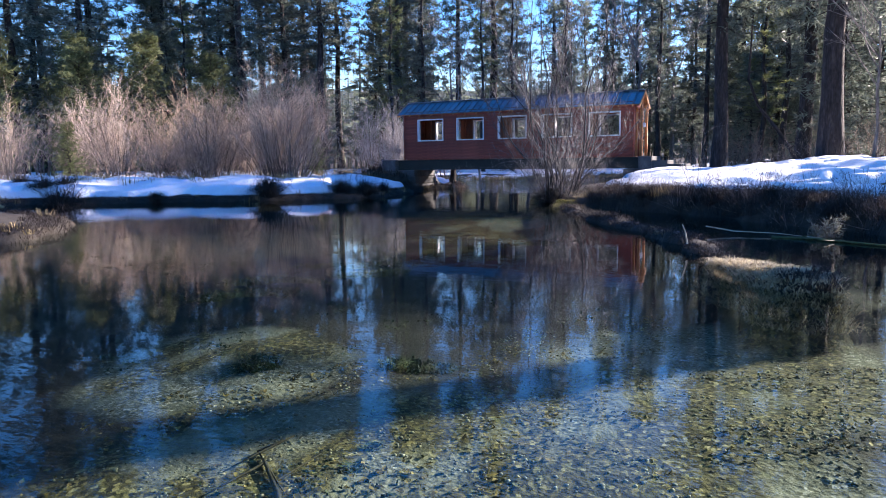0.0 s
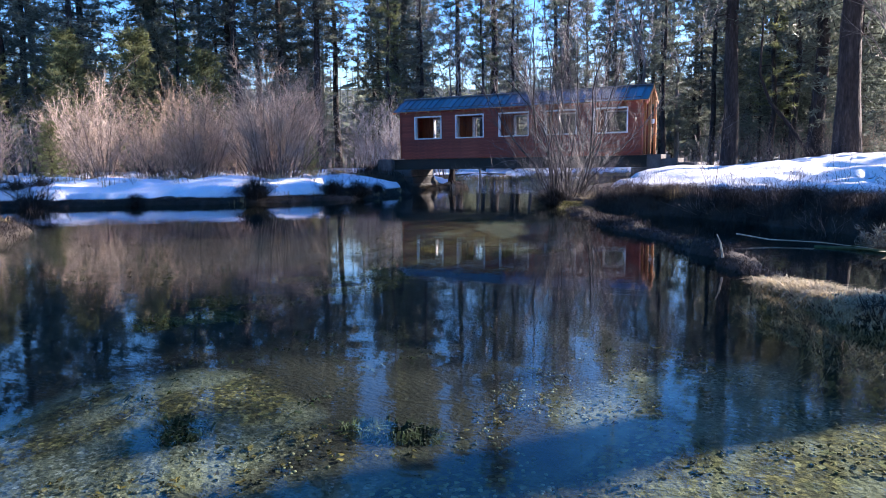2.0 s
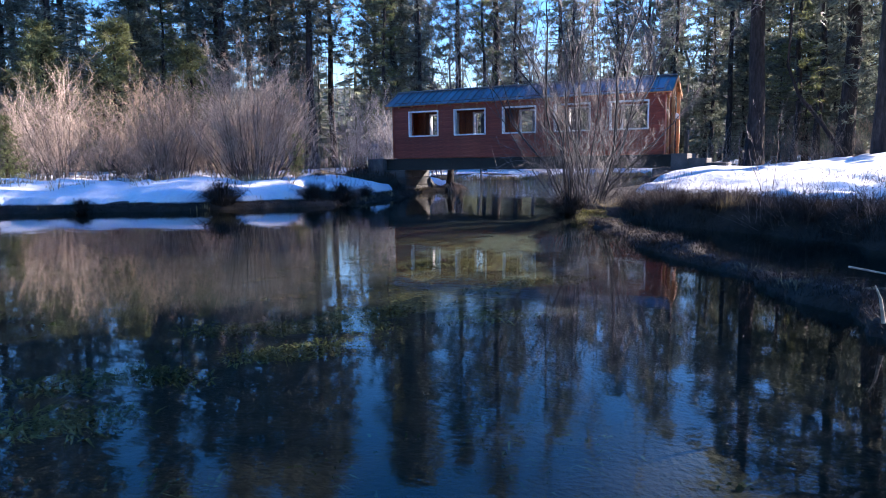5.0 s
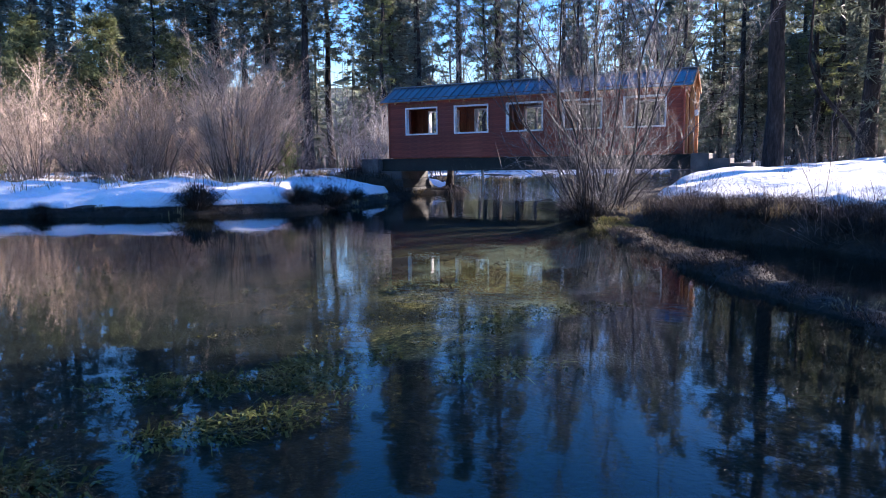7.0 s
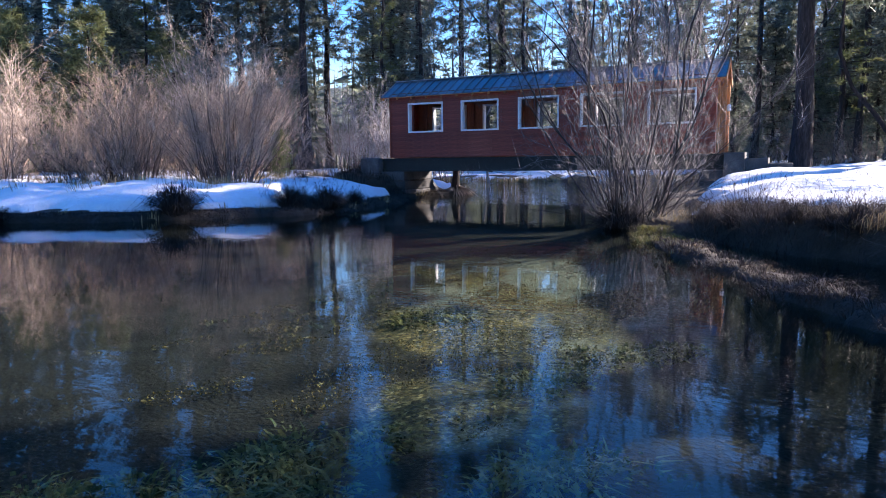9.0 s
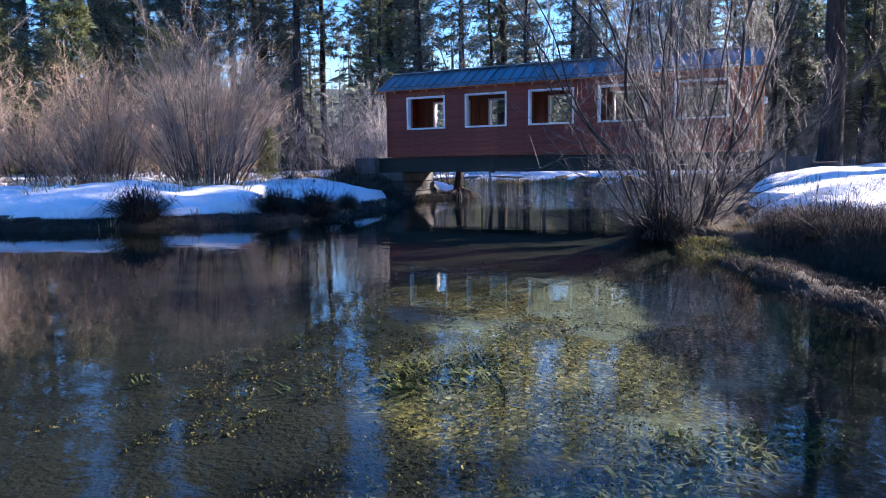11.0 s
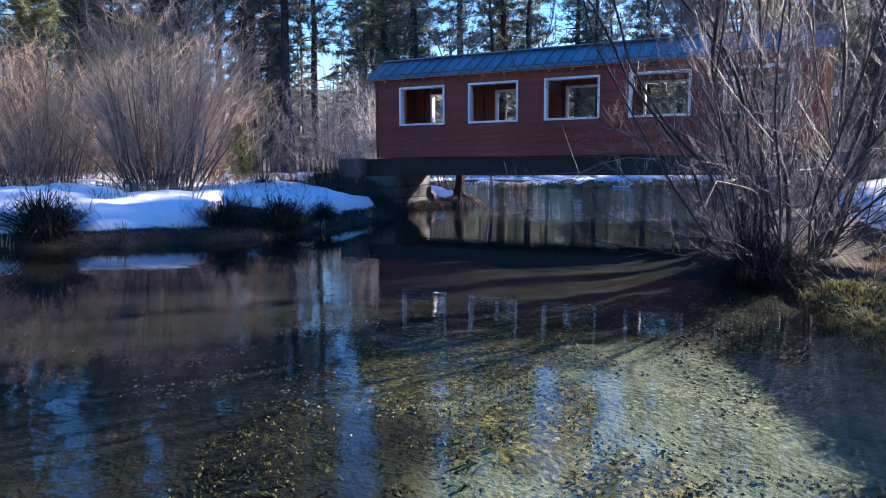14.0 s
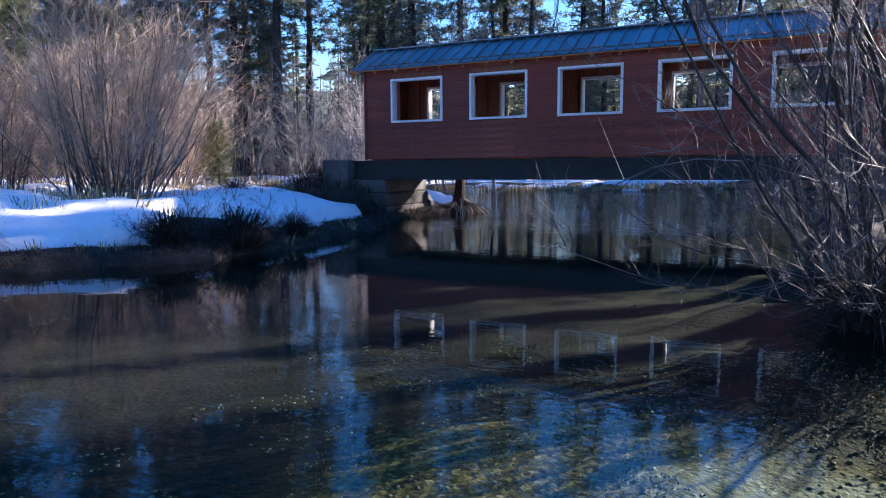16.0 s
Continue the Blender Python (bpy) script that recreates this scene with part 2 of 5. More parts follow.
    # tree shade painted as near-black bed colour outside the sunlit circles
    bed_shade = ramp(tex(3, 7).outputs[0], [(0.4, (0.002, 0.002, 0.0015)), (0.6, (0.005, 0.0045, 0.0025)), (0.8, (0.018, 0.016, 0.007))])
    bed = mix(step(ragged.outputs[0], 0.72, 1.05), bed_shade, bed)
    mud = ramp(tex(4).outputs[0], [(0.3, (0.014, 0.011, 0.008)), (0.7, (0.042, 0.032, 0.022))])
    litter = ramp(tex(1.1, 8).outputs[0], [(0.3, (0.03, 0.022, 0.016)), (0.5, (0.07, 0.05, 0.034)), (0.7, (0.14, 0.105, 0.066))])
    land = mix(step(sep.outputs[2], 0.4, 0.7), mud, litter)
    duff = ramp(tex(0.15, 8).outputs[0], [(0.35, (0.018, 0.026, 0.016)), (0.55, (0.04, 0.05, 0.03)), (0.7, (0.075, 0.08, 0.05))])
    land = mix(step(sep.outputs[2], 2.6, 5.0), land, duff)
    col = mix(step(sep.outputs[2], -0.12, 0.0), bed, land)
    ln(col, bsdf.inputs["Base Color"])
    bsdf.inputs["Roughness"].default_value = 0.9
    bp = nd.new("ShaderNodeBump")
    bp.inputs["Strength"].default_value, bp.inputs["Distance"].default_value = 0.8, 0.03
    ln(tex(22, 4).outputs[0], bp.inputs["Height"])
    ln(bp.outputs[0], bsdf.inputs["Normal"])
    return m


def water_material():
    """A clear rippled surface: mirror by Fresnel over a faintly tinted see-through body."""
    m = bpy.data.materials.new("pond_water")
    m.use_nodes = True
    nt = m.node_tree
    nd, ln = nt.nodes, nt.links.new
    nd.remove(nd["Principled BSDF"])
    tc = nd.new("ShaderNodeTexCoord")
    heights = []
    for scale, stretch, amount in ((1.6, (1, 2.2, 1), 0.7), (5.5, (1, 2.6, 1), 0.27), (15, (1, 2.6, 1), 0.07)):
        mp = nd.new("ShaderNodeMapping")
        mp.inputs["Scale"].default_value = stretch
        mp.inputs["Rotation"].default_value = (0, 0, radians(-27))
        ln(tc.outputs["Object"], mp.inputs["Vector"])
        n = nd.new("ShaderNodeTexNoise")
        n.inputs["Scale"].default_value, n.inputs["Detail"].default_value = scale, 1
        ln(mp.outputs[0], n.inputs["Vector"])
        mu = nd.new("ShaderNodeMath")
        mu.operation = "MULTIPLY"
        mu.inputs[1].default_value = amount
        ln(n.outputs[0], mu.inputs[0])
        heights.append(mu.outputs[0])
    total = heights[0]
    for h in heights[1:]:
        ad = nd.new("ShaderNodeMath")
        ad.operation = "ADD"
        ln(total, ad.inputs[0])
        ln(h, ad.inputs[1])
        total = ad.outputs[0]
    # calm and ruffled stretches
    calm = nd.new("ShaderNodeTexNoise")
    calm.inputs["Scale"].default_value = 0.22
    ln(tc.outputs["Object"], calm.inputs["Vector"])
    cm = nd.new("ShaderNodeMapRange")
    cm.inputs["From Min"].default_value, cm.inputs["From Max"].default_value = 0.4, 0.65
    cm.inputs["To Min"].default_value, cm.inputs["To Max"].default_value = 0.3, 1.1
    ln(calm.outputs[0], cm.inputs["Value"])
    bp = nd.new("ShaderNodeBump")
    where = nd.new("ShaderNodeSeparateXYZ")
    ln(tc.outputs["Object"], where.inputs[0])
    run = nd.new("ShaderNodeMapRange")
    run.inputs["From Min"].default_value, run.inputs["From Max"].default_value = -3.0, 3.0
    run.inputs["To Min"].default_value, run.inputs["To Max"].default_value = 0.0032, 0.055
    ln(where.outputs[1], run.inputs["Value"])
    ln(run.outputs[0], bp.inputs["Distance"])
    ln(cm.outputs[0], bp.inputs["Strength"])
    ln(total, bp.inputs["Height"])
    lw = nd.new("ShaderNodeLayerWeight")
    lw.inputs["Blend"].default_value = 0.5
    ln(bp.outputs[0], lw.inputs["Normal"])
    po = nd.new("ShaderNodeMath")
    po.operation = "POWER"
    po.inputs[1].default_value = 5.0
    ln(lw.outputs["Facing"], po.inputs[0])
    fr = nd.new("ShaderNodeMath")
    fr.operation = "MULTIPLY_ADD"
    fr.inputs[1].default_value, fr.inputs[2].default_value = 0.98, 0.02
    ln(po.outputs[0], fr.inputs[0])
    gl = nd.new("ShaderNodeBsdfGlossy")
    gl.inputs["Roughness"].default_value = 0.004
    ln(bp.outputs[0], gl.inputs["Normal"])
    tp = nd.new("ShaderNodeBsdfTransparent")
    tp.inputs["Color"].default_value = (0.67, 0.74, 0.67, 1)
    mx = nd.new("ShaderNodeMixShader")
    ln(fr.outputs[0], mx.inputs[0])
    ln(tp.outputs[0], mx.inputs[1])
    ln(gl.outputs[0], mx.inputs[2])
    ln(mx.outputs[0], nd["Material Output"].inputs["Surface"])
    return m


MAT_GROUND, MAT_WATER = ground_material(), water_material()


# ---- mesh helpers ----
def mesh_of(name, verts, faces, mat, smooth=False):
    me = bpy.data.meshes.new(name)
    me.from_pydata([tuple(v) for v in verts], [], faces)
    me.materials.append(mat)
    if smooth:
        me.polygons.foreach_set("use_smooth", [True] * len(me.polygons))
    me.update()
    return me


def part(name, data, mat, parent, label=""):
    """Links a bmesh, or a finished mesh, as one mesh object under a thing or a part."""
    if isinstance(data, bmesh.types.BMesh):
        me = bpy.data.meshes.new(name)
        bmesh.ops.recalc_face_normals(data, faces=data.faces)
        data.to_mesh(me)
        data.free()
        me.materials.append(mat)
        data = me
    ob = new(name, data)
    ob.parent = parent
    if label:
        ob["label"] = label
    return ob


def box(bm, x0, x1, y0, y1, z0, z1, bevel=0.0):
    r = bmesh.ops.create_cube(bm, size=1)
    vs = r["verts"]
    bmesh.ops.scale(bm, verts=vs, vec=(x1 - x0, y1 - y0, z1 - z0))
    bmesh.ops.translate(bm, verts=vs, vec=((x0 + x1) / 2, (y0 + y1) / 2, (z0 + z1) / 2))
    if bevel:
        es = list({e for v in vs for e in v.link_edges})
        bmesh.ops.bevel(bm, geom=es, offset=bevel, segments=1, affect="EDGES")
    return bm


def boxed(x0, x1, y0, y1, z0, z1, bevel=0.0):
    return box(bmesh.new(), x0, x1, y0, y1, z0, z1, bevel)


def tube(V, F, pts, radii, sides=3):
    """Adds a tapered tube along pts to the lists V and F."""
    base = len(V)
    n = len(pts)
    for i, p in enumerate(pts):
        d = (pts[min(i + 1, n - 1)] - pts[max(i - 1, 0)])
        d = d.normalized() if d.length > 1e-6 else Vector((0, 0, 1))
        u = d.orthogonal().normalized()
        w = d.cross(u)
        for k in range(sides):
            a = 2 * math.pi * k / sides
            V.append(p + (u * math.cos(a) + w * math.sin(a)) * radii[i])
    for i in range(n - 1):
        for k in range(sides):
            a, b = base + i * sides + k, base + i * sides + (k + 1) % sides
            F.append((a, b, b + sides, a + sides))
    F.append(tuple(range(base + (n - 1) * sides, base + n * sides)))


def thing(name, label, category, group="", kind="", at=(0, 0, 0)):
    ob = new(name)
    ob.location = at
    return tagged(ob, label, category, group, kind)


# ---- ground, snow, water ----
SHORE = [(8.6, -45), (8.2, -34), (7.2, -28), (5.5, -23.4), (3.8, -21.0), (2.2, -19.7), (0.5, -18.9), (-3, -18.2), (-6, -17.4),
         (-7.6, -15.6), (-6, -13.9), (-3.4, -12.4), (-1.0, -11.3), (0.3, -10.2), (1.3, -9.0), (2.2, -7.8), (2.3, -6.0), (2.1, -4.0),
         (1.6, -2.0), (0.9, -0.4), (0.9, 1), (1.5, 2.6), (1.9, 3.4), (1.0, 4.4), (0, 5.5), (-2, 8), (-6, 12), (-11, 16), (-13, 18.5), (-10, 20),
         (-5, 20.5), (0, 21.2), (3, 23), (7, 27), (12, 27), (13, 18), (11, 10), (10.5, 4), (10.2, 0), (10.2, -3), (10.1, -5.5), (10.0, -7.2),
         (10.3, -8.7), (11.0, -9.3), (12.0, -10.3), (13.2, -11.5), (14.5, -12.4), (15.9, -13.3), (16.9, -14.6), (17.6, -15.6), (18.6, -16.5),
         (20, -18), (22, -21), (24, -26), (25, -45)]
DIKE = [(11.2, -9.8), (11.45, -10.7), (12.2, -12.4), (13.6, -15.2), (15.1, -17.6), (16.4, -20.3), (16.85, -21.4), (17.25, -22.3)]


def seg_dist(X, Y, a, b):
    ax, ay, bx, by = *a, *b
    dx, dy = bx - ax, by - ay
    t = np.clip(((X - ax) * dx + (Y - ay) * dy) / (dx * dx + dy * dy), 0, 1)
    return np.hypot(X - ax - t * dx, Y - ay - t * dy)


def inside(X, Y, poly):
    r = np.zeros(np.shape(X), bool)
    for (x1, y1), (x2, y2) in zip(poly, poly[1:] + poly[:1]):
        if y1 != y2:
            r ^= ((y1 > Y) != (y2 > Y)) & (X < (x2 - x1) * (Y - y1) / (y2 - y1) + x1)
    return r


def waves(X, Y, s, seed=0):
    """Cheap smooth noise of about -1 to 1, with features of about s metres."""
    rng = np.random.RandomState(seed)
    out = 0
    for k in range(6):
        a, ph, f = rng.rand() * 6.283, rng.rand() * 6.283, (0.6 + rng.rand() * 1.2) * 6.283 / s / 2
        out = out + np.sin((X * math.cos(a) + Y * math.sin(a)) * f + ph + 1.3 * np.sin((X * math.sin(a) - Y * math.cos(a)) * f * 0.7 + ph * 2))
    return out / 3.2


def smooth(a, b, v):
    t = np.clip((v - a) / (b - a), 0, 1)
    return t * t * (3 - 2 * t)


def shore_dist(X, Y):
    """Metres from the water's edge: positive on land."""
    d = np.full(np.shape(X), 1e9)
    for a, b in zip(SHORE, SHORE[1:] + SHORE[:1]):
        d = np.minimum(d, seg_dist(X, Y, a, b))
    d = np.where(inside(X, Y, SHORE), -d, d)
    return d + 0.16 * waves(X, Y, 1.3, 5) + 0.09 * waves(X, Y, 0.45, 6)


def dike_dist(X, Y):
    d = np.full(np.shape(X), 1e9)
    for a, b in zip(DIKE, DIKE[1:]):
        d = np.minimum(d, seg_dist(X, Y, a, b))
    return d + 0.09 * waves(X, Y, 0.9, 9) + 0.05 * waves(X, Y, 0.4, 3) - 0.04 * smooth(-20.6, -21.4, Y)


def right_side(X, Y):
    return smooth(-2, 3, X - (6 + 0.4 * np.maximum(0, -15 - Y)) - 6 * smooth(15, 28, Y))


def ground_height(X, Y):
    X, Y = np.asarray(X, float), np.asarray(Y, float)
    d = shore_dist(X, Y)
    w = right_side(X, Y)
    bed = -0.18 - 0.34 * smooth(0, 2.2, -d) + 0.07 * waves(X, Y, 3.5, 11) + 0.02 * waves(X, Y, 0.6, 12)
    bed = bed + 0.16 * np.exp(-(((X - 9.5) / 2.6) ** 2 + ((Y + 12.3) / 2.6) ** 2))
    left = 0.17 + 0.36 * smooth(0.3, 3.4, d) + 0.08 * waves(X, Y, 4, 13) * smooth(0.3, 2, d)
    right = 0.46 + 0.6 * smooth(0.4, 9, d) + 0.25 * smooth(15, 27, X) * smooth(0.5, 8, d) + 0.05 * waves(X, Y, 3, 14) * smooth(0.3, 2, d)
    land = left * (1 - w) + right * w
    # the bank dips to the tip beside the alder
    land = land - 0.26 * smooth(12.8, 11.4, X) * smooth(9.5, 10.2, X) * smooth(-6.5, -8.0, Y)
    # earth ramp at the end of the bridge
    land = land + 0.75 * smooth(-3.6, -0.9, X) * smooth(0.6, -0.2, X) * smooth(-0.9, 0.1, Y) * smooth(3.8, 2.4, Y)
    # level ground at the bridge steps
    land = land + 0.24 * smooth(10.6, 11.8, X) * smooth(15, 12.5, X) * smooth(-6, -2, Y) * smooth(5, 3, Y)
    # wooded rise far behind
    R = np.hypot(X - 5, Y + 10)
    land = land + 45 * smooth(120, 420, R) + 0.25 * waves(X, Y, 14, 15) * smooth(12, 40, R)
    z = bed + (land - bed) * smooth(-0.28, 0.22 + 0.25 * w, d)
    k = dike_dist(X, Y)
    crest = 0.11 + 0.02 * smooth(-20.6, -21.4, Y) + 0.06 * waves(X, Y, 1.5, 17) + 0.04 * waves(X, Y, 0.5, 18)
    return np.maximum(z, bed + (crest - bed) * smooth(0.46, 0.12, k))


def snow_depth(X, Y):
    """Thickness of the snow, negative where the ground is bare."""
    d, w = shore_dist(X, Y), right_side(X, Y)
    patch = 0.5 * waves(X, Y, 2.4, 21) + 0.35 * waves(X, Y, 0.9, 22)
    left = smooth(0.7, 0.95, d + 0.35 * patch) * (0.27 + 0.1 * patch) - smooth(3.4, 6.0, d) * (0.1 - 0.2 * patch)
    for hx, hy, hr in ((-0.2, -9.95, 0.55), (1.35, -7.5, 0.5), (1.1, -6.7, 0.5), (2.0, -6.7, 0.75), (1.6, -5.7, 0.45), (0.4, -6.0, 0.4), (-3.4, -11.2, 0.4)):
        left = left - 0.5 * np.exp(-(((X - hx) / hr) ** 2 + ((Y - hy) / hr) ** 2))
    left = left - 0.4 * smooth(-17.3, -18.3, Y) * smooth(3.2, 1.6, d)
    left = left - 0.4 * smooth(-4, -2, X) * smooth(-1.3, -0.5, Y) * smooth(4, 3, Y)
    right = smooth(1.15, 1.85, d + 0.4 * patch) * (0.22 + 0.07 * patch) - smooth(7, 12, d) * (0.2 - 0.14 * patch)
    right = right - 0.3 * smooth(15.5, 17.5, X) * smooth(0.0, 0.5, patch) - 0.5 * smooth(11.2, 10.4, X)
    far = (0.1 + 0.16 * patch) * smooth(0.8, 1.8, d) - 0.05 * smooth(1.8, 0.8, d) - 0.25 * smooth(40, 70, np.hypot(X, Y))
    f = smooth(15, 20, Y)
    s = (left * (1 - w) + right * w) * (1 - f) + far * f
    return np.where(dike_dist(X, Y) < 1.2, -0.2, s) - 0.06


def axis(lo, hi, fine, reach):
    inner = list(np.arange(lo, hi + 1e-6, fine))
    out, step, v = [], fine, 0
    while v < reach:
        step *= 1.14
        v += step
        out.append(v)
    return np.array([lo - o for o in reversed(out)] + inner + [hi + o for o in out])


def sheet(xs, ys, Z, keep=None):
    nx, ny = len(xs), len(ys)
    X, Y = np.meshgrid(xs, ys)
    V = np.stack([X, Y, Z], -1).reshape(-1, 3)
    i, j = np.meshgrid(np.arange(nx - 1), np.arange(ny - 1))
    a = (j * nx + i).ravel()
    F = np.stack([a, a + 1, a + nx + 1, a + nx], -1)
    if keep is not None:
        F = F[keep.ravel()]
        used, inv = np.unique(F, return_inverse=True)
        V, F = V[used], inv.reshape(-1, 4)
    return V.tolist(), F.tolist()


gx, gy = axis(-9, 23, 0.14, 620), axis(-33, 7, 0.14, 620)
GX, GY = np.meshgrid(gx, gy)
GZ = ground_height(GX, GY)
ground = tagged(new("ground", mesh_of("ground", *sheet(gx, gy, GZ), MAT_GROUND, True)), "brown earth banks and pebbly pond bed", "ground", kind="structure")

sx, sy = axis(-14, 26, 0.14, 50), axis(-32, 6, 0.14, 60)
SX, SY = np.meshgrid(sx, sy)
SD = snow_depth(SX, SY)
SZ = ground_height(SX, SY) + np.minimum(SD, 0.28) + np.where(SD > 0, 0.035 * np.tanh(SD * 30), 0)
SZ = SZ + (0.03 * waves(SX, SY, 0.8, 31) + 0.05 * waves(SX, SY, 1.9, 32)) * smooth(0, 0.08, SD)
near = SD > -0.05
keep = near[:-1, :-1] | near[1:, :-1] | near[:-1, 1:] | near[1:, 1:]
snow = tagged(new("snow", mesh_of("snow", *sheet(sx, sy, SZ, keep), MAT_SNOW, True)), "half-melted snow lying on the pond banks", "snow", kind="stuff")

wx, wy = np.linspace(-30, 34, 9), np.linspace(-46, 34, 9)
water = tagged(new("water", mesh_of("water", *sheet(wx, wy, np.zeros((9, 9))), MAT_WATER)), "clear shallow pond water with faint ripples", "water", kind="structure")


def ground_at(x, y):
    return float(ground_height(np.array([x]), np.array([y]))[0])


# ---- covered footbridge ----
LENGTH, DEPTH, FLOOR, EAVE = 11.17, 2.05, 1.51, 3.72
WIN_X = [0.74 + 2.12 * i for i in range(5)]
WIN_W, SILL, HEAD = 1.42, 2.39, 3.45


def footbridge():
    top = thing("covered_footbridge", "long red-stained wooden covered footbridge with a blue metal roof", "covered bridge")
    # lapped boards of both long walls, cut round the windows
    rows = 15
    h = (EAVE - FLOOR) / rows
    wall_meshes = {}

    def plank(parent, x0, x1, z, side):
        key = (round(x1 - x0, 3), side)
        if key not in wall_meshes:
            L, s = x1 - x0, -1 if side == 0 else 1
            V = [(0, 0, 0), (L, 0, 0), (L, s * 0.034, 0), (0, s * 0.034, 0), (0, 0, h + 0.008), (L, 0, h + 0.008), (L, s * 0.014, h + 0.008), (0, s * 0.014, h + 0.008)]
            F = [(0, 1, 2, 3), (7, 6, 5, 4), (0, 4, 5, 1), (1, 5, 6, 2), (2, 6, 7, 3), (3, 7, 4, 0)]
            wall_meshes[key] = mesh_of("plank", V, F, MAT_SIDING)
        ob = part("plank", wall_meshes[key], MAT_SIDING, parent)
        ob.location = (x0, 0.0 if side == 0 else DEPTH, z)

    for side in (0, 1):
        y0, y1 = (0.002, 0.06) if side == 0 else (DEPTH - 0.06, DEPTH - 0.002)
        bm = bmesh.new()
        xs = [0.0]
        for x in WIN_X:
            xs += [x + 0.03, x + WIN_W - 0.03]
        xs.append(LENGTH)
        box(bm, 0, LENGTH, y0, y1, FLOOR, SILL + 0.03)
        box(bm, 0, LENGTH, y0, y1, HEAD - 0.03, EAVE + 0.1)
        for a, b in zip(xs[::2], xs[1::2]):
            box(bm, a, b, y0, y1, SILL + 0.03, HEAD - 0.03)
        wall = part("wall", bm, MAT_STUD, top)
        for r in range(rows):
            z = FLOOR + r * h
            if z + h <= SILL + 0.02 or z >= HEAD - 0.02:
                cuts = [0, LENGTH * 0.36, LENGTH * 0.7, LENGTH] if r % 2 else [0, LENGTH * 0.55, LENGTH]
                spans = list(zip(cuts, cuts[1:]))
            else:
                spans = list(zip(xs[::2], xs[1::2]))
            for a, b in spans:
                plank(wall, a + 0.002, b - 0.002, z, side)
        # studs inside
        x = 0.05
        while x < LENGTH:
            if not any(w - 0.02 < x < w + WIN_W - 0.02 for w in WIN_X):
                yy = (0.062, 0.15) if side == 0 else (DEPTH - 0.15, DEPTH - 0.062)
                part("stud", boxed(x, x + 0.045, *yy, FLOOR, EAVE + 0.05), MAT_STUD, wall)
            x += 0.4
        for x in WIN_X:
            win = thing("window", "", "")
            win.parent = top
            win["label"] = "white painted open window frame"
            t, ya, yb = 0.055, (-0.05 if side == 0 else DEPTH - 0.17), (0.17 if side == 0 else DEPTH + 0.05)
            for x0, x1, z0, z1 in ((x, x + t, SILL + t, HEAD - t), (x + WIN_W - t, x + WIN_W, SILL + t, HEAD - t), (x, x + WIN_W, SILL, SILL + t), (x, x + WIN_W, HEAD - t, HEAD)):
                part("frame_bar", boxed(x0, x1, ya, yb, z0, z1, 0.006), MAT_WHITE, win)
    # corner boards
    for x in (-0.035, LENGTH - 0.02):
        part("corner_board", boxed(x, x + 0.055, -0.045, 0.03, FLOOR - 0.02, EAVE), MAT_SIDING, top)
        part("corner_board", boxed(x, x + 0.055, DEPTH - 0.03, DEPTH + 0.045, FLOOR - 0.02, EAVE), MAT_FIR, top)
    # end walls with a doorway
    for x0, x1 in ((-0.01, 0.09), (LENGTH - 0.09, LENGTH + 0.01)):
        bm = bmesh.new()
        box(bm, x0, x1, 0.06, 0.5, FLOOR, EAVE)
        box(bm, x0, x1, DEPTH - 0.5, DEPTH - 0.06, FLOOR, EAVE)
        box(bm, x0, x1, 0.06, DEPTH - 0.06, 3.6, EAVE + 0.05)
        part("end_wall", bm, MAT_SIDING, top)
        bm = bmesh.new()
        z0, z1, ym = EAVE + 0.04, 4.28, DEPTH / 2
        vs = [bm.verts.new(p) for x in (x0, x1) for p in ((x, 0.02, z0), (x, DEPTH - 0.02, z0), (x, ym, z1))]
        for f in ((0, 1, 2), (5, 4, 3), (0, 3, 4, 1), (1, 4, 5, 2), (2, 5, 3, 0)):
            bm.faces.new([vs[i] for i in f])
        part("gable", bm, MAT_FIR, top)
    for y in (0.5, DEPTH - 0.5):
        part("door_post", boxed(LENGTH + 0.012, LENGTH + 0.09, y - 0.05, y + 0.05, FLOOR, 3.6, 0.005), MAT_FIR, top, "bare orange fir post")
    for y in (0.02, DEPTH - 0.02):
        part("porch_post", boxed(LENGTH + 0.14, LENGTH + 0.25, y + (0.62 if y < 1 else -0.12), y + (0.74 if y < 1 else 0.0), FLOOR, EAVE + 0.3, 0.006), MAT_FIR, top, "bare orange fir post")
    # floor and girders
    for i in range(int(LENGTH / 0.3)):
        part("floor_board", boxed(i * 0.3 + 0.003, i * 0.3 + 0.297, 0.16, DEPTH - 0.16, FLOOR - 0.03, FLOOR + 0.012), MAT_STUD, top)
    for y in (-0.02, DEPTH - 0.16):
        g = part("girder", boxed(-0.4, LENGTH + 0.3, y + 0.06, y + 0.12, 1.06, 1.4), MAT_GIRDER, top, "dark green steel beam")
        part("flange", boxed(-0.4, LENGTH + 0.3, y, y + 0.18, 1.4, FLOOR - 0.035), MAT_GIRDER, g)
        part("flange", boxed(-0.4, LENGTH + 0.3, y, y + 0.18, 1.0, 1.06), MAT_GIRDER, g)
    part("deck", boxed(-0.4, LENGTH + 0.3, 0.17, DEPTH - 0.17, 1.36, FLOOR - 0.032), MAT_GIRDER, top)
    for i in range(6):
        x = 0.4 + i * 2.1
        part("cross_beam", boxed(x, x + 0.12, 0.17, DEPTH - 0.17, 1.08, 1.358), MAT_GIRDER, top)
    # roof: two slopes of ribbed steel panels over rafters
    eave_y, ridge_y, eave_z, ridge_z = -0.17, DEPTH / 2, 3.68, 4.34
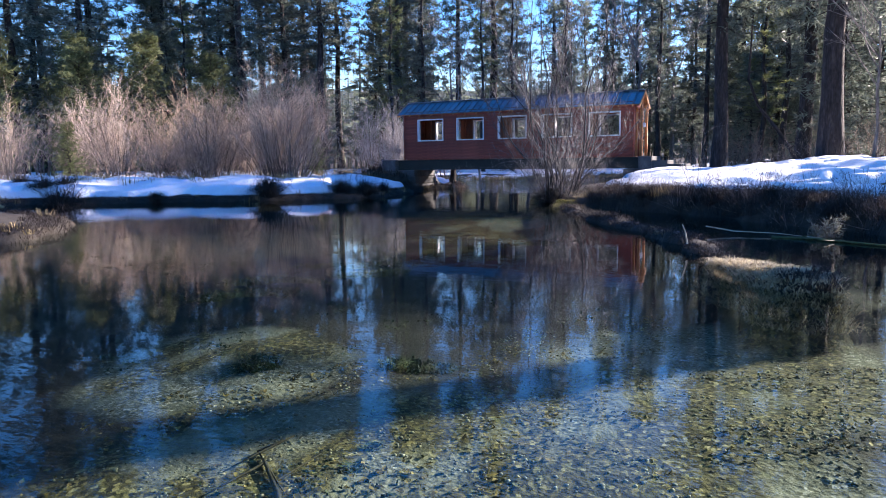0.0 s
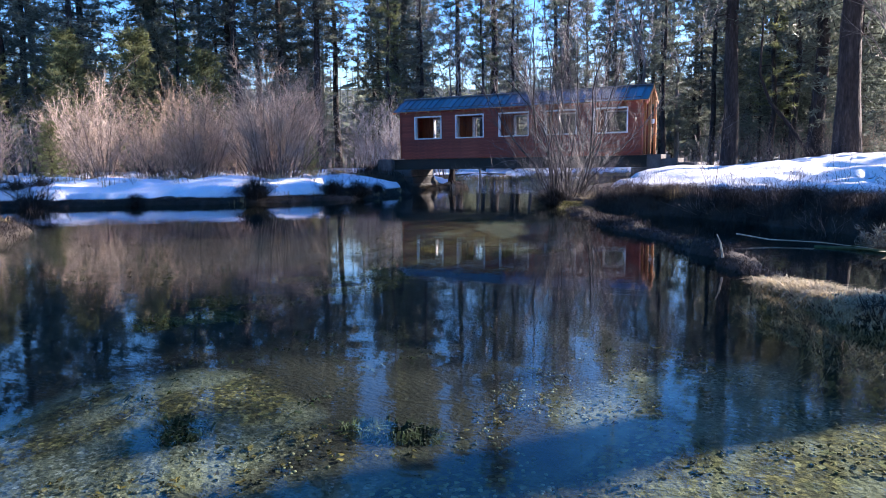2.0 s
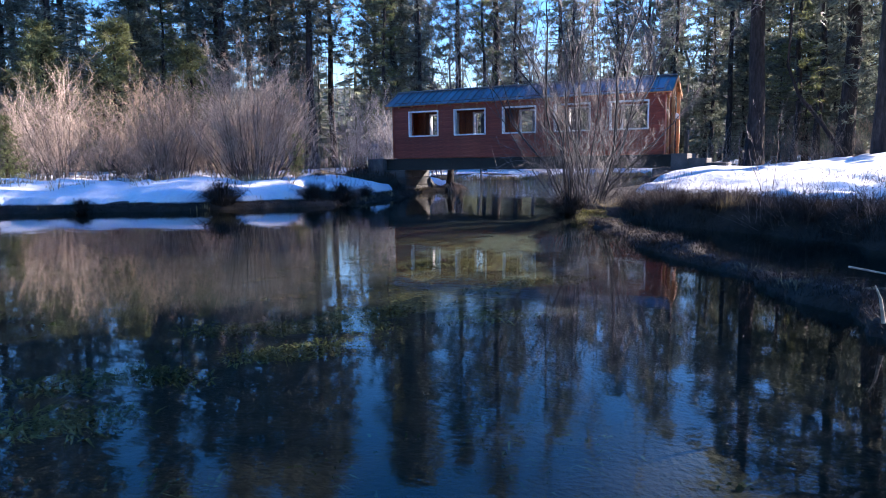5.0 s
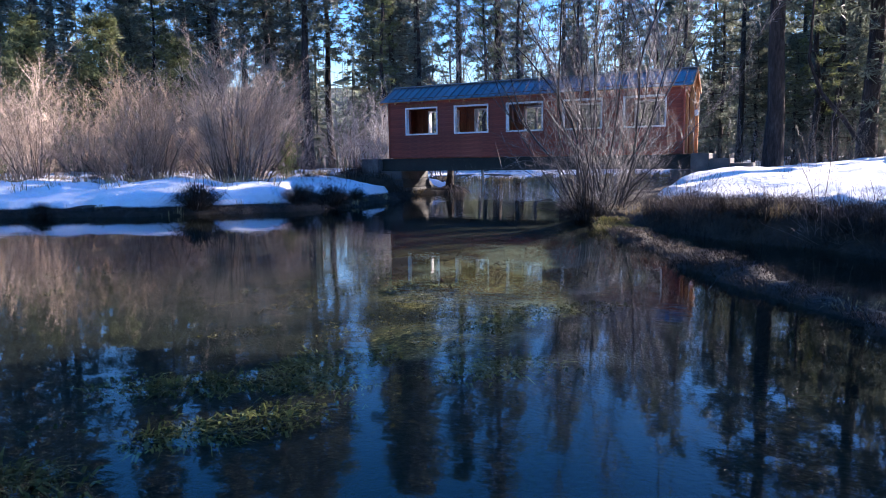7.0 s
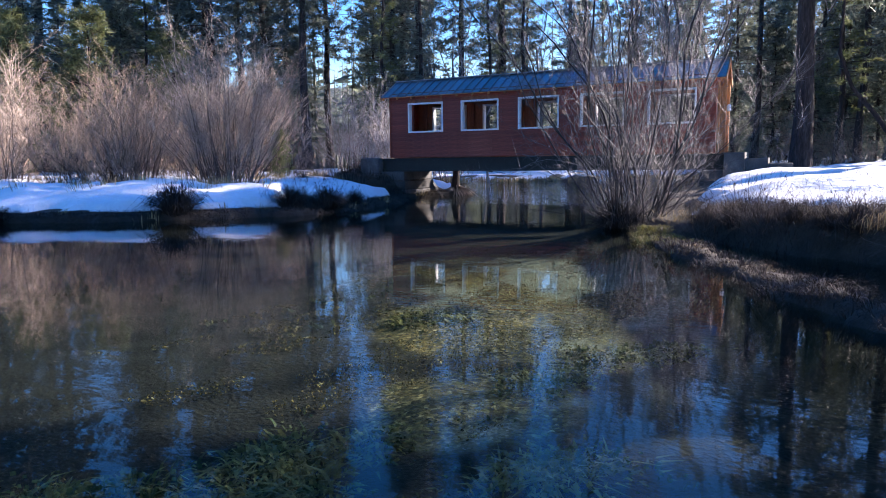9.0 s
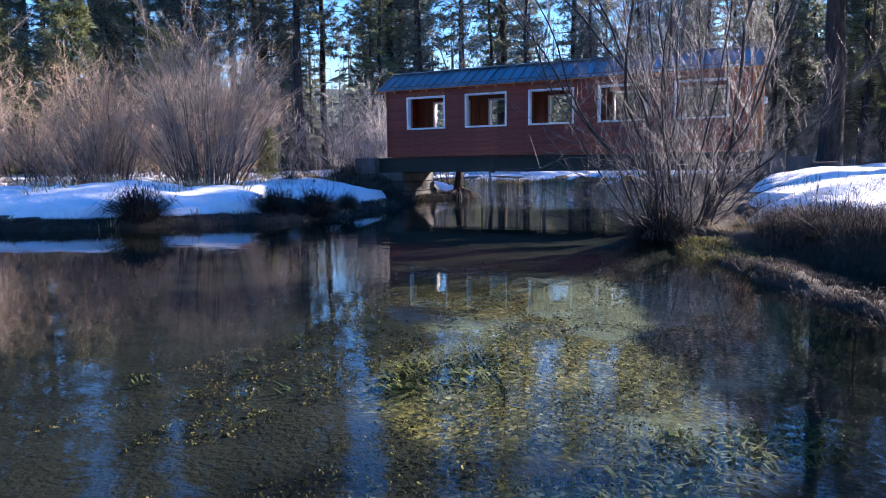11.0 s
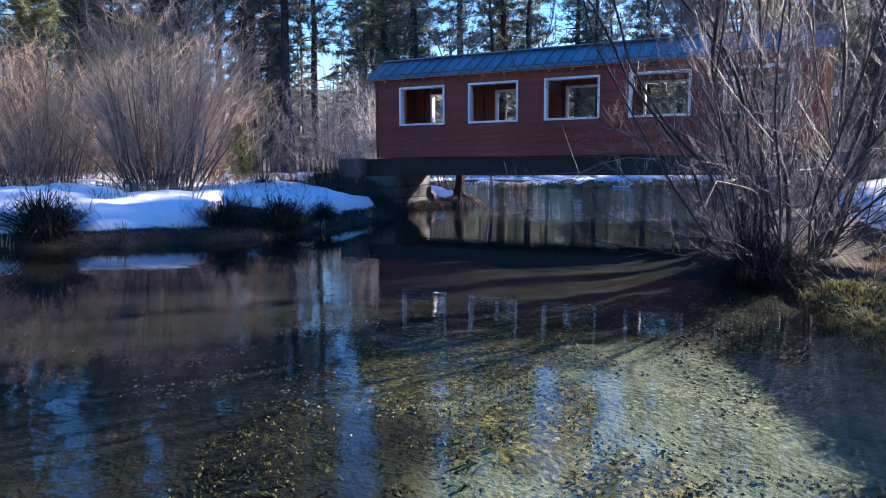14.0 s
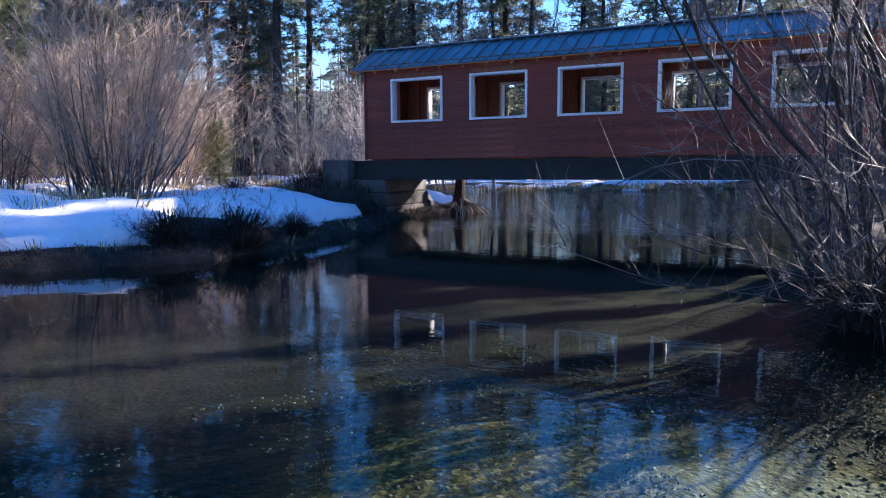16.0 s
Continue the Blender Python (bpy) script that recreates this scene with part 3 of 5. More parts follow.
    x0, x1 = -0.32, LENGTH + 0.27
    n = 36
    pw = (x1 - x0) / n
    run, rise = ridge_y - eave_y, ridge_z - eave_z
    sl = math.hypot(run, rise)
    rib, t = 0.042, 0.02
    V, prof = [], [(0, 0), (0.03, 0), (0.045, rib), (0.065, rib), (0.08, 0), (pw, 0)]
    for s in (0, sl):
        V += [(x, s, z + t) for x, z in prof] + [(x, s, 0) for x, z in prof]
    k = len(prof)
    F = []
    for i in range(k - 1):
        F += [(i, i + 1, 2 * k + i + 1, 2 * k + i), (k + i + 1, k + i, 3 * k + i, 3 * k + i + 1), (i + 1, i, k + i, k + i + 1), (2 * k + i, 2 * k + i + 1, 3 * k + i + 1, 3 * k + i)]
    panel = mesh_of("roof_panel", V, F, MAT_ROOF)
    ang = math.degrees(math.atan2(rise, run))
    for side in (0, 1):
        roof = part("roof", boxed(x0 + 0.01, x1 - 0.01, 0.01, sl - 0.02, -0.03, -0.004), MAT_FIR, top, "ribbed blue metal roof slope")
        roof.matrix_local = pose(0, eave_y, eave_z, ang) if side == 0 else pose(LENGTH - 0.05, DEPTH - eave_y, eave_z, ang, 0, 180)
        for i in range(n):
            ob = part("roof_panel", panel, MAT_ROOF, roof)
            ob.location = (x0 + i * pw, 0, 0)
    part("ridge_cap", boxed(x0 - 0.005, x1 + 0.005, ridge_y - 0.12, ridge_y + 0.12, ridge_z + 0.0, ridge_z + 0.045, 0.015), MAT_ROOF, top)
    V = [(0, 0, -0.1), (0, sl, -0.1), (0, sl, -0.032), (0, 0, -0.032)]
    V = V + [(0.05, y, z) for x, y, z in V]
    rafter = mesh_of("rafter", V, [(0, 1, 2, 3), (7, 6, 5, 4), (0, 4, 5, 1), (1, 5, 6, 2), (2, 6, 7, 3), (3, 7, 4, 0)], MAT_FIR)
    i = 0
    while x0 + 0.02 + i * 0.6 < x1 - 0.04:
        for side in (0, 1):
            ob = part("rafter", rafter, MAT_FIR, top)
            ob.matrix_local = pose(x0 + 0.02 + i * 0.6, eave_y + 0.02, eave_z, ang) if side == 0 else pose(x0 + 0.07 + i * 0.6, DEPTH - eave_y - 0.02, eave_z, ang, 0, 180)
        i += 1
    # barge boards at the ends
    for x in (x0 - 0.03, x1 + 0.005):
        for side in (0, 1):
            ob = part("barge_board", boxed(0, 0.025, 0, sl, -0.13, 0.02), MAT_FIR, top, "bare orange fir barge board")
            ob.matrix_local = pose(x, eave_y, eave_z, ang) if side == 0 else pose(x + 0.025, DEPTH - eave_y, eave_z, ang, 0, 180)
    # outside lamp by the door
    lamp = part("wall_lamp", boxed(LENGTH + 0.26, LENGTH + 0.38, 0.66, 0.78, 2.75, 2.95, 0.03), MAT_WHITE, top, "small white lamp housing")
    return top


footbridge()


def block_wall(name, label, blocks):
    """Rough concrete blocks as parts of one thing."""
    t = thing(name, label, "abutment")
    for b in blocks:
        part("block", boxed(*b, 0.025), MAT_CONCRETE, t)
    return t


block_wall("left_abutment", "grey concrete block abutment under the bridge end", [
    (-0.62, 0.62, -0.12, 2.2, -0.3, 0.32), (-0.62, 0.6, -0.1, 2.18, 0.33, 0.66), (-0.62, 0.55, -0.1, 2.18, 0.67, 0.99),
    (-1.25, -0.42, -0.3, 0.12, 0.3, 0.9), (-1.2, -0.42, -0.28, 0.12, 0.91, 1.5)])
block_wall("right_abutment", "grey concrete block abutment under the bridge end", [
    (10.7, 11.46, -0.1, 2.2, -0.3, 0.35), (10.75, 11.46, -0.1, 2.2, 0.36, 0.69), (10.8, 11.46, -0.1, 2.2, 0.7, 0.99)])
wing = thing("wing_wall", "pale sunlit sloping concrete wing wall", "wall")
bm = bmesh.new()
vs = [bm.verts.new(p) for y in (2.26, 2.5) for p in ((-0.5, y, -0.2), (0.62, y, -0.2), (0.62, y, 0.35), (0.1, y, 1.0), (-0.5, y, 1.0))]
for f in ((4, 3, 2, 1, 0), (5, 6, 7, 8, 9), (0, 1, 6, 5), (1, 2, 7, 6), (2, 3, 8, 7), (3, 4, 9, 8), (4, 0, 5, 9)):
    bm.faces.new([vs[i] for i in f])
part("slab", bm, MAT_CONCRETE, wing)

steps = thing("concrete_steps", "grey concrete block steps rising to the bridge door", "steps")
for x0, x1, z in ((11.5, 12.05, 1.5), (12.06, 12.66, 1.33), (12.67, 13.3, 1.17)):
    part("step", boxed(x0, x1, -0.55, 1.9, 0.4, z, 0.015), MAT_CONCRETE, steps)


# ---- trees ----
def needle_tuft(V, F, p, out, size, rng, blades=17):
    """A spray of narrow needles round a twig's end."""
    for _ in range(blades):
        d = Vector((rng.gauss(0, 1), rng.gauss(0, 1), rng.gauss(0, 0.8))).normalized()
        d = (d + out * 0.6).normalized()
        side = d.cross(Vector((rng.random() - 0.5, rng.random() - 0.5, rng.random() - 0.5))).normalized() * size * 0.065
        b = len(V)
        q = p + Vector((rng.gauss(0, 0.22), rng.gauss(0, 0.22), rng.gauss(0, 0.13))) * size
        V += [q + side, q - side, q + d * size * (0.5 + 0.5 * rng.random())]
        F.append((b, b + 1, b + 2))


def conifer(name, height, radius, start, spread, seed, branches=80, tuft=0.5, droop=0.25, tufts=8, mat=MAT_NEEDLE, bare=0.0, lean=0.0, bark=MAT_BARK):
    """Returns trunk and crown meshes of a pine or fir with its foot at the origin."""
    rng = random.Random(seed)
    TV, TF, CV, CF = [], [], [], []
    pts = [Vector((lean * (i / 10) ** 1.3 * height + 0.10 * math.sin(i * 1.7 + seed), 0.10 * math.cos(i * 1.3 + seed), height * i / 10 - (0.4 if i == 0 else 0))) for i in range(11)]
    rad = [radius * (1.28 if i == 0 else 1) * (1 - 0.9 * (i / 10)) + 0.015 for i in range(11)]
    tube(TV, TF, pts, rad, 9)

    def axis_at(z):
        f = min(max(z / height * 10, 0), 9.999)
        i = int(f)
        return pts[i].lerp(pts[i + 1], f - i)

    for k in range(branches):
        u = (k + rng.random()) / branches
        z = start + (height * 0.985 - start) * u
        a = k * 2.399 + rng.random()
        L = spread * (0.25 + 0.75 * (1 - u) ** 0.75) * (0.55 + 0.65 * rng.random())
        if u < 0.12:
            L *= 0.6 + 2 * u
        d = Vector((math.cos(a), math.sin(a), 0.12 + 0.35 * u - droop * (1 - u)))
        p0 = axis_at(z)
        bp = [p0]
        for j in range(1, 5):
            s = j / 4
            bp.append(p0 + d * L * s + Vector((rng.gauss(0, 0.05) * L, rng.gauss(0, 0.05) * L, -droop * L * s * s * 0.5 + 0.1 * L * s * s)))
        tube(TV, TF, bp, [0.018 + 0.012 * L, 0.014 + 0.008 * L, 0.012 + 0.004 * L, 0.01, 0.006], 3)
        if rng.random() < bare:
            continue
        for j in range(tufts):
            s = 0.22 + 0.78 * (j + rng.random()) / tufts
            f = min(s * 4, 3.999)
            q = bp[int(f)].lerp(bp[int(f) + 1], f - int(f))
            off = Vector((rng.gauss(0, 1), rng.gauss(0, 1), rng.gauss(0, 0.45))) * L * 0.13
            needle_tuft(CV, CF, q + off, d, tuft * (0.7 + 0.6 * rng.random()), rng)
    return mesh_of("trunk", TV, TF, bark, True), mesh_of("crown", CV, CF, mat)


def bare_tree(height, radius, seed, levels=3, kids=5, mat=MAT_GREYBARK):
    """Trunk and crown of a leafless broadleaf tree."""
    rng = random.Random(seed)
    TV, TF, CV, CF = [], [], [], []

    def grow(V, F, p, d, L, r, level):
        n = 4
        pts, q = [p], p
        for i in range(n):
            d = (d + Vector((rng.gauss(0, 0.11), rng.gauss(0, 0.11), rng.gauss(0.05, 0.08)))).normalized()
            q = q + d * L / n
            pts.append(q)
        tube(V, F, pts, [r * (1 - 0.62 * i / n) for i in range(n + 1)], 6 if level == 0 else 3)
        if level < levels:
            for k in range(kids + (3 if level == 0 else 0)):
                s = 0.4 + 0.6 * rng.random()
                f = min(s * n, n - 0.001)
                b = pts[int(f)].lerp(pts[int(f) + 1], f - int(f))
                a = rng.random() * 6.283
                o = d.orthogonal().normalized()
                o = (Matrix.Rotation(a, 3, d) @ o)
                nd = (d * 0.75 + o * (0.55 + 0.3 * rng.random()) + Vector((0, 0, 0.2))).normalized()
                grow(CV, CF, b, nd, L * (0.35 + 0.25 * rng.random()), r * (0.32 + 0.12 * rng.random()), level + 1)

    grow(TV, TF, Vector((0, 0, -0.3)), Vector((0, 0, 1)), height * 0.75, radius, 0)
    return mesh_of("trunk", TV, TF, mat, True), mesh_of("crown", CV, CF, mat)


def spike(V, F, a, b, r):
    """A three-sided twig tapering to a point."""
    d = (b - a).normalized()
    u = d.orthogonal().normalized() * r
    w = d.cross(u)
    k = len(V)
    V += [a + u, a - u * 0.5 + w * 0.866, a - u * 0.5 - w * 0.866, b]
    F += [(k, k + 1, k + 3), (k + 1, k + 2, k + 3), (k + 2, k, k + 3)]


def willow(height, spread, seed, stems=40, boughs=6, mat=MAT_WILLOW, thick=0.014, foot=0.5, fine=9, cane=MAT_CANE, first=0.22):
    """A many-stemmed leafless shrub: forking canes, and a brush of fine twigs."""
    rng = random.Random(seed)
    V, F, TV, TF = [], [], [], []

    def g(k):
        return rng.gauss(0, k)

    for s in range(stems):
        a = rng.random() * 6.283
        r = foot * math.sqrt(rng.random())
        p = Vector((r * math.cos(a), r * math.sin(a), -0.12))
        out = spread * (0.1 + 0.9 * rng.random())
        H = height * (0.45 + 0.55 * rng.random()) * (1 - 0.42 * (out / spread) ** 2)
        da = a + g(0.6)
        bow = 0.8 + 0.9 * rng.random()
        pts, wx, wy = [], 0, 0
        for i in range(7):
            t = i / 6
            wx, wy = wx + g(0.017) * H, wy + g(0.017) * H
            pts.append(p + Vector((math.cos(da) * out * t ** bow + wx, math.sin(da) * out * t ** bow + wy, H * t * (1.08 - 0.08 * t))))
        r0 = thick * (0.5 + 1.0 * rng.random() ** 1.5) * height / 4
        tube(V, F, pts, [r0 * (1 - 0.82 * i / 6) for i in range(7)], 3)
        for k in range(boughs):
            t = first + (0.95 - first) * rng.random()
            f = t * 6
            b = pts[int(f)].lerp(pts[min(int(f) + 1, 6)], f - int(f))
            d = Vector((g(0.5) + 0.35 * math.cos(da), g(0.5) + 0.35 * math.sin(da), 0.75)).normalized()
            L = H * (0.16 + 0.22 * rng.random())
            m1 = b + d * L * 0.5 + Vector((g(0.07), g(0.07), 0.02)) * L
            m2 = b + d * L + Vector((g(0.14), g(0.14), 0.12)) * L
            rb = r0 * (0.5 - 0.25 * t)
            tube(TV, TF, [b, m1, m2], [rb, rb * 0.7, rb * 0.3], 3)
            for _ in range(fine):
                u = 0.15 + 0.85 * rng.random()
                e = b.lerp(m1, u * 2) if u < 0.5 else m1.lerp(m2, u * 2 - 1)
                d2 = (d * 0.75 + Vector((g(0.5), g(0.5), g(0.4) + 0.15))).normalized()
                spike(TV, TF, e, e + d2 * L * (0.2 + 0.4 * rng.random()), 0.0024 + rb * 0.22)
    return mesh_of("wood", V, F, cane), mesh_of("brush", TV, TF, mat)


def plant(name, meshes, names, label, category, group, x, y, rz=0.0, s=1.0, sink=0.0, z=None):
    t = thing(name, label, category, group)
    t.matrix_basis = pose(x, y, (ground_at(x, y) if z is None else z) - sink, 0, 0, rz) @ Matrix.Scale(s, 4)
    for n, me in zip(names, meshes):
        ob = new(n, me)
        ob.parent = t
        if n == "brush":
            tagged(ob, kind="stuff")
    return t


TC = ("trunk", "crown")
PINES = [conifer("pine", 36, 0.44, 8.5, 4.7, 1, 104, 0.68, tufts=9), conifer("pine", 39, 0.5, 11.0, 5.0, 2, 108, 0.68, tufts=9), conifer("pine", 33, 0.38, 6.0, 4.3, 3, 100, 0.68, tufts=9), conifer("pine", 36, 0.42, 12.5, 4.3, 7, 92, 0.68, tufts=9)]
OLD = conifer("pine", 36, 0.52, 18.0, 2.8, 22, 76, 0.62, tufts=8)
HIGH = conifer("pine", 32, 0.4, 12.5, 2.6, 21, 70, 0.62, tufts=8)
FIRS = [conifer("fir", 18, 0.2, 1.2, 2.9, 4, 96, 0.53, 0.3, 6, MAT_NEEDLE_MID, 0.1), conifer("fir", 23, 0.26, 2.0, 3.1, 5, 104, 0.55, 0.35, 6, MAT_NEEDLE_MID, 0.15), conifer("fir", 11, 0.15, 0.8, 2.4, 6, 92, 0.45, 0.25, 6, MAT_NEEDLE_MID, 0.1)]
DARKFIR = [conifer("fir", 18, 0.2, 1.2, 2.9, 24, 96, 0.53, 0.3, 6, MAT_NEEDLE, 0.15), conifer("fir", 23, 0.26, 2.0, 3.1, 25, 104, 0.55, 0.35, 6, MAT_NEEDLE, 0.15), conifer("fir", 11, 0.15, 0.8, 2.4, 26, 92, 0.45, 0.25, 6, MAT_NEEDLE, 0.1)]
PALE = [conifer("fir", 9, 0.16, 0.5, 3.0, 8, 96, 0.45, 0.1, 6, MAT_NEEDLE_PALE), conifer("fir", 13, 0.18, 1.2, 2.3, 9, 96, 0.45, 0.1, 6, MAT_NEEDLE_PALE, 0.25)]
THIN = [conifer("pine", 21, 0.19, 4, 1.9, 10, 80, 0.42, 0.2, 6, MAT_NEEDLE_PALE, 0.35), conifer("pine", 23, 0.22, 5, 2.2, 12, 80, 0.45, 0.2, 6, MAT_NEEDLE, 0.3)]
BIG = [conifer("pine", 30, 0.4, 8, 4.2, 13, 92, 0.6, 0.3, 9), conifer("pine", 31, 0.54, 7, 4.4, 14, 92, 0.6, 0.3, 9, lean=0.02)]
COTTON = [bare_tree(17, 0.26, 15), bare_tree(15, 0.2, 16), bare_tree(9, 0.1, 18)]

PINE_LABEL = "tall dark pine with a bare lower trunk"
for i, (kind, x, y, s) in enumerate([
        (PINES[1], -46.4, 25.8, 1.0), (PINES[3], -43.4, 30.3, 0.9), (PINES[0], -30.5, 21.9, 0.95), (PINES[3], -35.6, 30.7, 0.95),
        (PINES[2], -30.5, 28.4, 1.0), (PINES[3], -33.0, 41.5, 1.0), (PINES[2], -18.6, 36.2, 1.0), (PINES[0], -20.6, 35.0, 0.9),
        (PINES[3], -16.2, 40.7, 0.9), (PINES[1], -13.3, 44.1, 0.95), (THIN[1], 11.1, 29.5, 1.0), (THIN[1], 16.8, 24.7, 1.0),
        (THIN[0], 14.9, 31.7, 1.0), (OLD, 29.75, -7.6, 0.95), (HIGH, 27.5, 13.7, 1.0), (HIGH, 24.8, 13.4, 1.0), (PINES[3], 29.0, 2.0, 0.8), (PINES[3], 32.8, 2.2, 0.8),
        (PINES[0], 1, -31, 1.0), (PINES[2], -4, -26, 1.0), (PINES[1], 5, -38, 1.0), (PINES[0], -9, -22, 1.0), (PINES[2], 11, -43, 1.0), (PINES[1], 17, -41, 1.0), (PINES[0], 23, -39, 1.0), (PINES[2], 29, -34, 1.0), (PINES[1], 31, -27, 1.0), (PINES[0], 34, -19, 1.0), (PINES[1], -3, -35, 1.0), (PINES[2], -12, -29, 1.0),
        (PINES[0], -40, 12, 0.9), (PINES[2], -50, 14, 1.0), (PINES[1], -38, 38, 1.0), (PINES[0], -26, 46, 1.0), (PINES[2], -8, 54, 0.65),
        (PINES[3], 2, 56, 0.85), (PINES[1], 10, 52, 0.7), (PINES[0], 18, 44, 0.6),
        (PINES[3], -23.6, 25.3, 0.95), (PINES[2], -32, 33.5, 1.1), (PINES[0], -36.5, 27.5, 1.05), (PINES[2], -41, 22, 1.1), (PINES[0], -45.7, 17, 1.05), (PINES[2], -46.6, 9.7, 1.1), (PINES[0], -50, 5, 1.05), (PINES[2], -23, 41, 1.1), (PINES[2], -55, 34, 1.0), (PINES[1], -58, 20, 1.0), (PINES[2], -46, 2, 1.0)]):
    plant("pine_tree", kind, TC, PINE_LABEL, "pine tree", "pines round the pond", x, y, i * 77, s)
plant("pine_tree", BIG[0], TC, "large brown-barked pine beside the bridge steps", "pine tree", "pines round the pond", 13.6, 12.0, 20)
plant("pine_tree", BIG[1], TC, "very thick old pine on the snowy bank", "pine tree", "pines round the pond", 18.9, 9.5, 0)
for x, y, rz in ((29.3, 0.0, 10), (31.0, -0.2, 200)):
    plant("pine_tree", BIG[0], TC, "large brown-barked pine on the sunny bank", "pine tree", "pines round the pond", x, y, rz)
plant("pine_tree", BIG[0], TC, PINE_LABEL, "pine tree", "pines round the pond", 18.0, 18.9, 100, 1.1)
for i, (k, x, y, s) in enumerate([(0, -40, 20, 1), (1, -37, 26, 1), (2, -28, 30, 1.1), (0, -24, 37, 1), (1, -12, 48, 1), (2, -5, 44, 1.1), (0, 0, 42, 1.1),
                                  (1, 4.5, 46, 0.85), (0, 9, 40, 1), (1, 13, 38, 0.75), (2, 18, 30, 1.2), (0, 21, 28, 0.75), (2, 20.5, 22, 1.0), 
                                  (1, -48, 32, 1.1), (0, -53, 24, 1), (2, -33, 15, 1.2), (0, -28, 42, 1.2), (0, -3, 60, 0.8), (1, 8, 60, 0.95), (1, -18, 55, 1.3), (0, -31, 52, 1.3), (2, 14.5, 28, 0.8), (2, 17.8, 26.5, 0.7), (2, 12, 32, 0.9), (2, 16.2, 30, 1.3), (2, 20, 35, 1.4), (2, 13.5, 36, 1.4), (2, 23, 31, 1.3), (2, 17.5, 36, 1.4), (2, 22, 20.5, 0.9), (2, 21.5, 25, 0.8), (2, 19, 33, 1.0), (0, 15.5, 41, 1.0), (1, 22, 38, 0.8), (0, 10.5, 46, 0.95), (1, -6.5, 45, 1.25), (1, 2.2, 47, 1.05), (1, -1.5, 52, 1.1), (0, 4.2, 55, 1.3), (1, 7, 53, 1.0), (0, -6.5, 58, 1.2), (1, 12, 58, 1.1), (1, 17, 52, 1.0), (0, 25, 45, 1.2), (1, 30, 50, 1.0), (1, 19.6, 14.2, 0.95), (0, 22.3, 17.2, 1.1)]):
    plant("fir_tree", (DARKFIR if x > 5 and y < 24 else FIRS)[k], TC, "dense dark green fir tree" if x > 5 and y < 24 else "grey-green fir tree among tall pines", "fir tree", "firs behind the pond", x, y, i * 53, s)
for i, (k, x, y, s) in enumerate([(0, -30, 10, 1.25), (0, -26.5, 14, 1.1), (0, -33, 6.5, 1.1), (0, -37, 9, 1.3), (0, -15.5, -7.2, 0.34), (0, -38, 15, 1.0), (0, -40, 4, 1.3), (0, -7.0, 2.0, 0.26)]):
    plant("young_fir", PALE[k], TC, "young sunlit yellow-green conifer", "fir tree", "young conifers", x, y, i * 91, s)
for i, (k, x, y, s) in enumerate([(0, -15.0, 24, 1), (1, -13.6, 27.5, 1), (0, -10, 33, 1), (1, -8, 36, 1), (1, 6.5, 35, 1), (0, 15.5, 21, 0.9), (0, -36, 20, 1), (1, -3, 38, 1), (0, 32.5, 7.5, 1.1), (1, 32.0, 4.0, 1.2)]):
    plant("slender_pine", THIN[k], TC, "slender half-bare pine with thin foliage", "pine tree", "slender pines", x, y, i * 67, s)
for i, (k, x, y, s) in enumerate([(0, 5.7, 49, 1.1), (0, 4.0, 38.6, 1.0), (1, -7, 39, 1), (1, -12, 31, 0.9), (2, -4.5, 20, 1.0), (2, 20.5, 6, 0.9), (1, 13, 46, 1)]):
    plant("bare_tree", COTTON[k], TC, "leafless grey-barked broadleaf tree", "bare tree", "bare trees", x, y, i * 45, s)


def far_woods():
    """Distant conifers beyond the nearer trees, as one mass."""
    rng = random.Random(77)
    V, F = [], []
    for i in range(1500):
        a = math.radians(rng.uniform(-35, 215))
        R = 64 + 200 * rng.random() ** 1.3
        x, y = 2 + R * math.cos(a), -6 + R * math.sin(a)
        if y < -45 or (R < 84 and x > 22 + 0.12 * (y + 30)):
            continue
        z, H = ground_at(x, y), rng.uniform(12, 24)
        tube(V, F, [Vector((x, y, z - 0.5)), Vector((x, y, z + H))], [0.25, 0.03], 4)
        for k in range(44):
            u = k / 44
            zz = z + H * (0.14 + 0.86 * u)
            ang = rng.random() * 6.283
            L = H * 0.15 * (1 - u * 0.85) * (0.5 + rng.random())
            d = Vector((math.cos(ang), math.sin(ang), -0.15))
            sd = Vector((-d.y, d.x, rng.gauss(0, 0.4))) * L * 0.3
            p = Vector((x, y, zz))
            b = len(V)
            V += [p, p + d * L * 0.6 + sd, p + d * L, p + d * L * 0.6 - sd]
            F.append((b, b + 1, b + 2, b + 3))
    return tagged(new("far_woods", mesh_of("far_woods", V, F, MAT_NEEDLE_MID)), "distant dark conifer forest", "forest", kind="stuff")


far_woods()

# ---- shrubs ----
ST = ("wood", "brush")
WILLOWS = [willow(4.7, 1.8, 31, 54, 8, thick=0.016, fine=14, foot=0.7), willow(4.8, 1.5, 32, 44, 9, thick=0.019, fine=14, foot=0.6), willow(3.5, 1.7, 33, 46, 8, MAT_WILLOW_RED, fine=11), willow(2.2, 1.4, 34, 32, 6, MAT_WILLOW_RED, 0.012, fine=7), willow(3.8, 1.6, 35, 28, 9, MAT_GREYTWIG, 0.016, fine=9)]
FAR_WILLOWS = [willow(4.7, 1.75, 31, 30, 6, thick=0.018, fine=5, foot=0.7), willow(4.8, 1.5, 32, 26, 6, thick=0.02, fine=5, foot=0.6), willow(3.5, 1.7, 33, 28, 6, MAT_WILLOW_RED, fine=5), willow(2.2, 1.4, 34, 22, 5, MAT_WILLOW_RED, 0.012, fine=5), willow(3.8, 1.6, 35, 20, 6, MAT_GREYTWIG, 0.017, fine=5)]
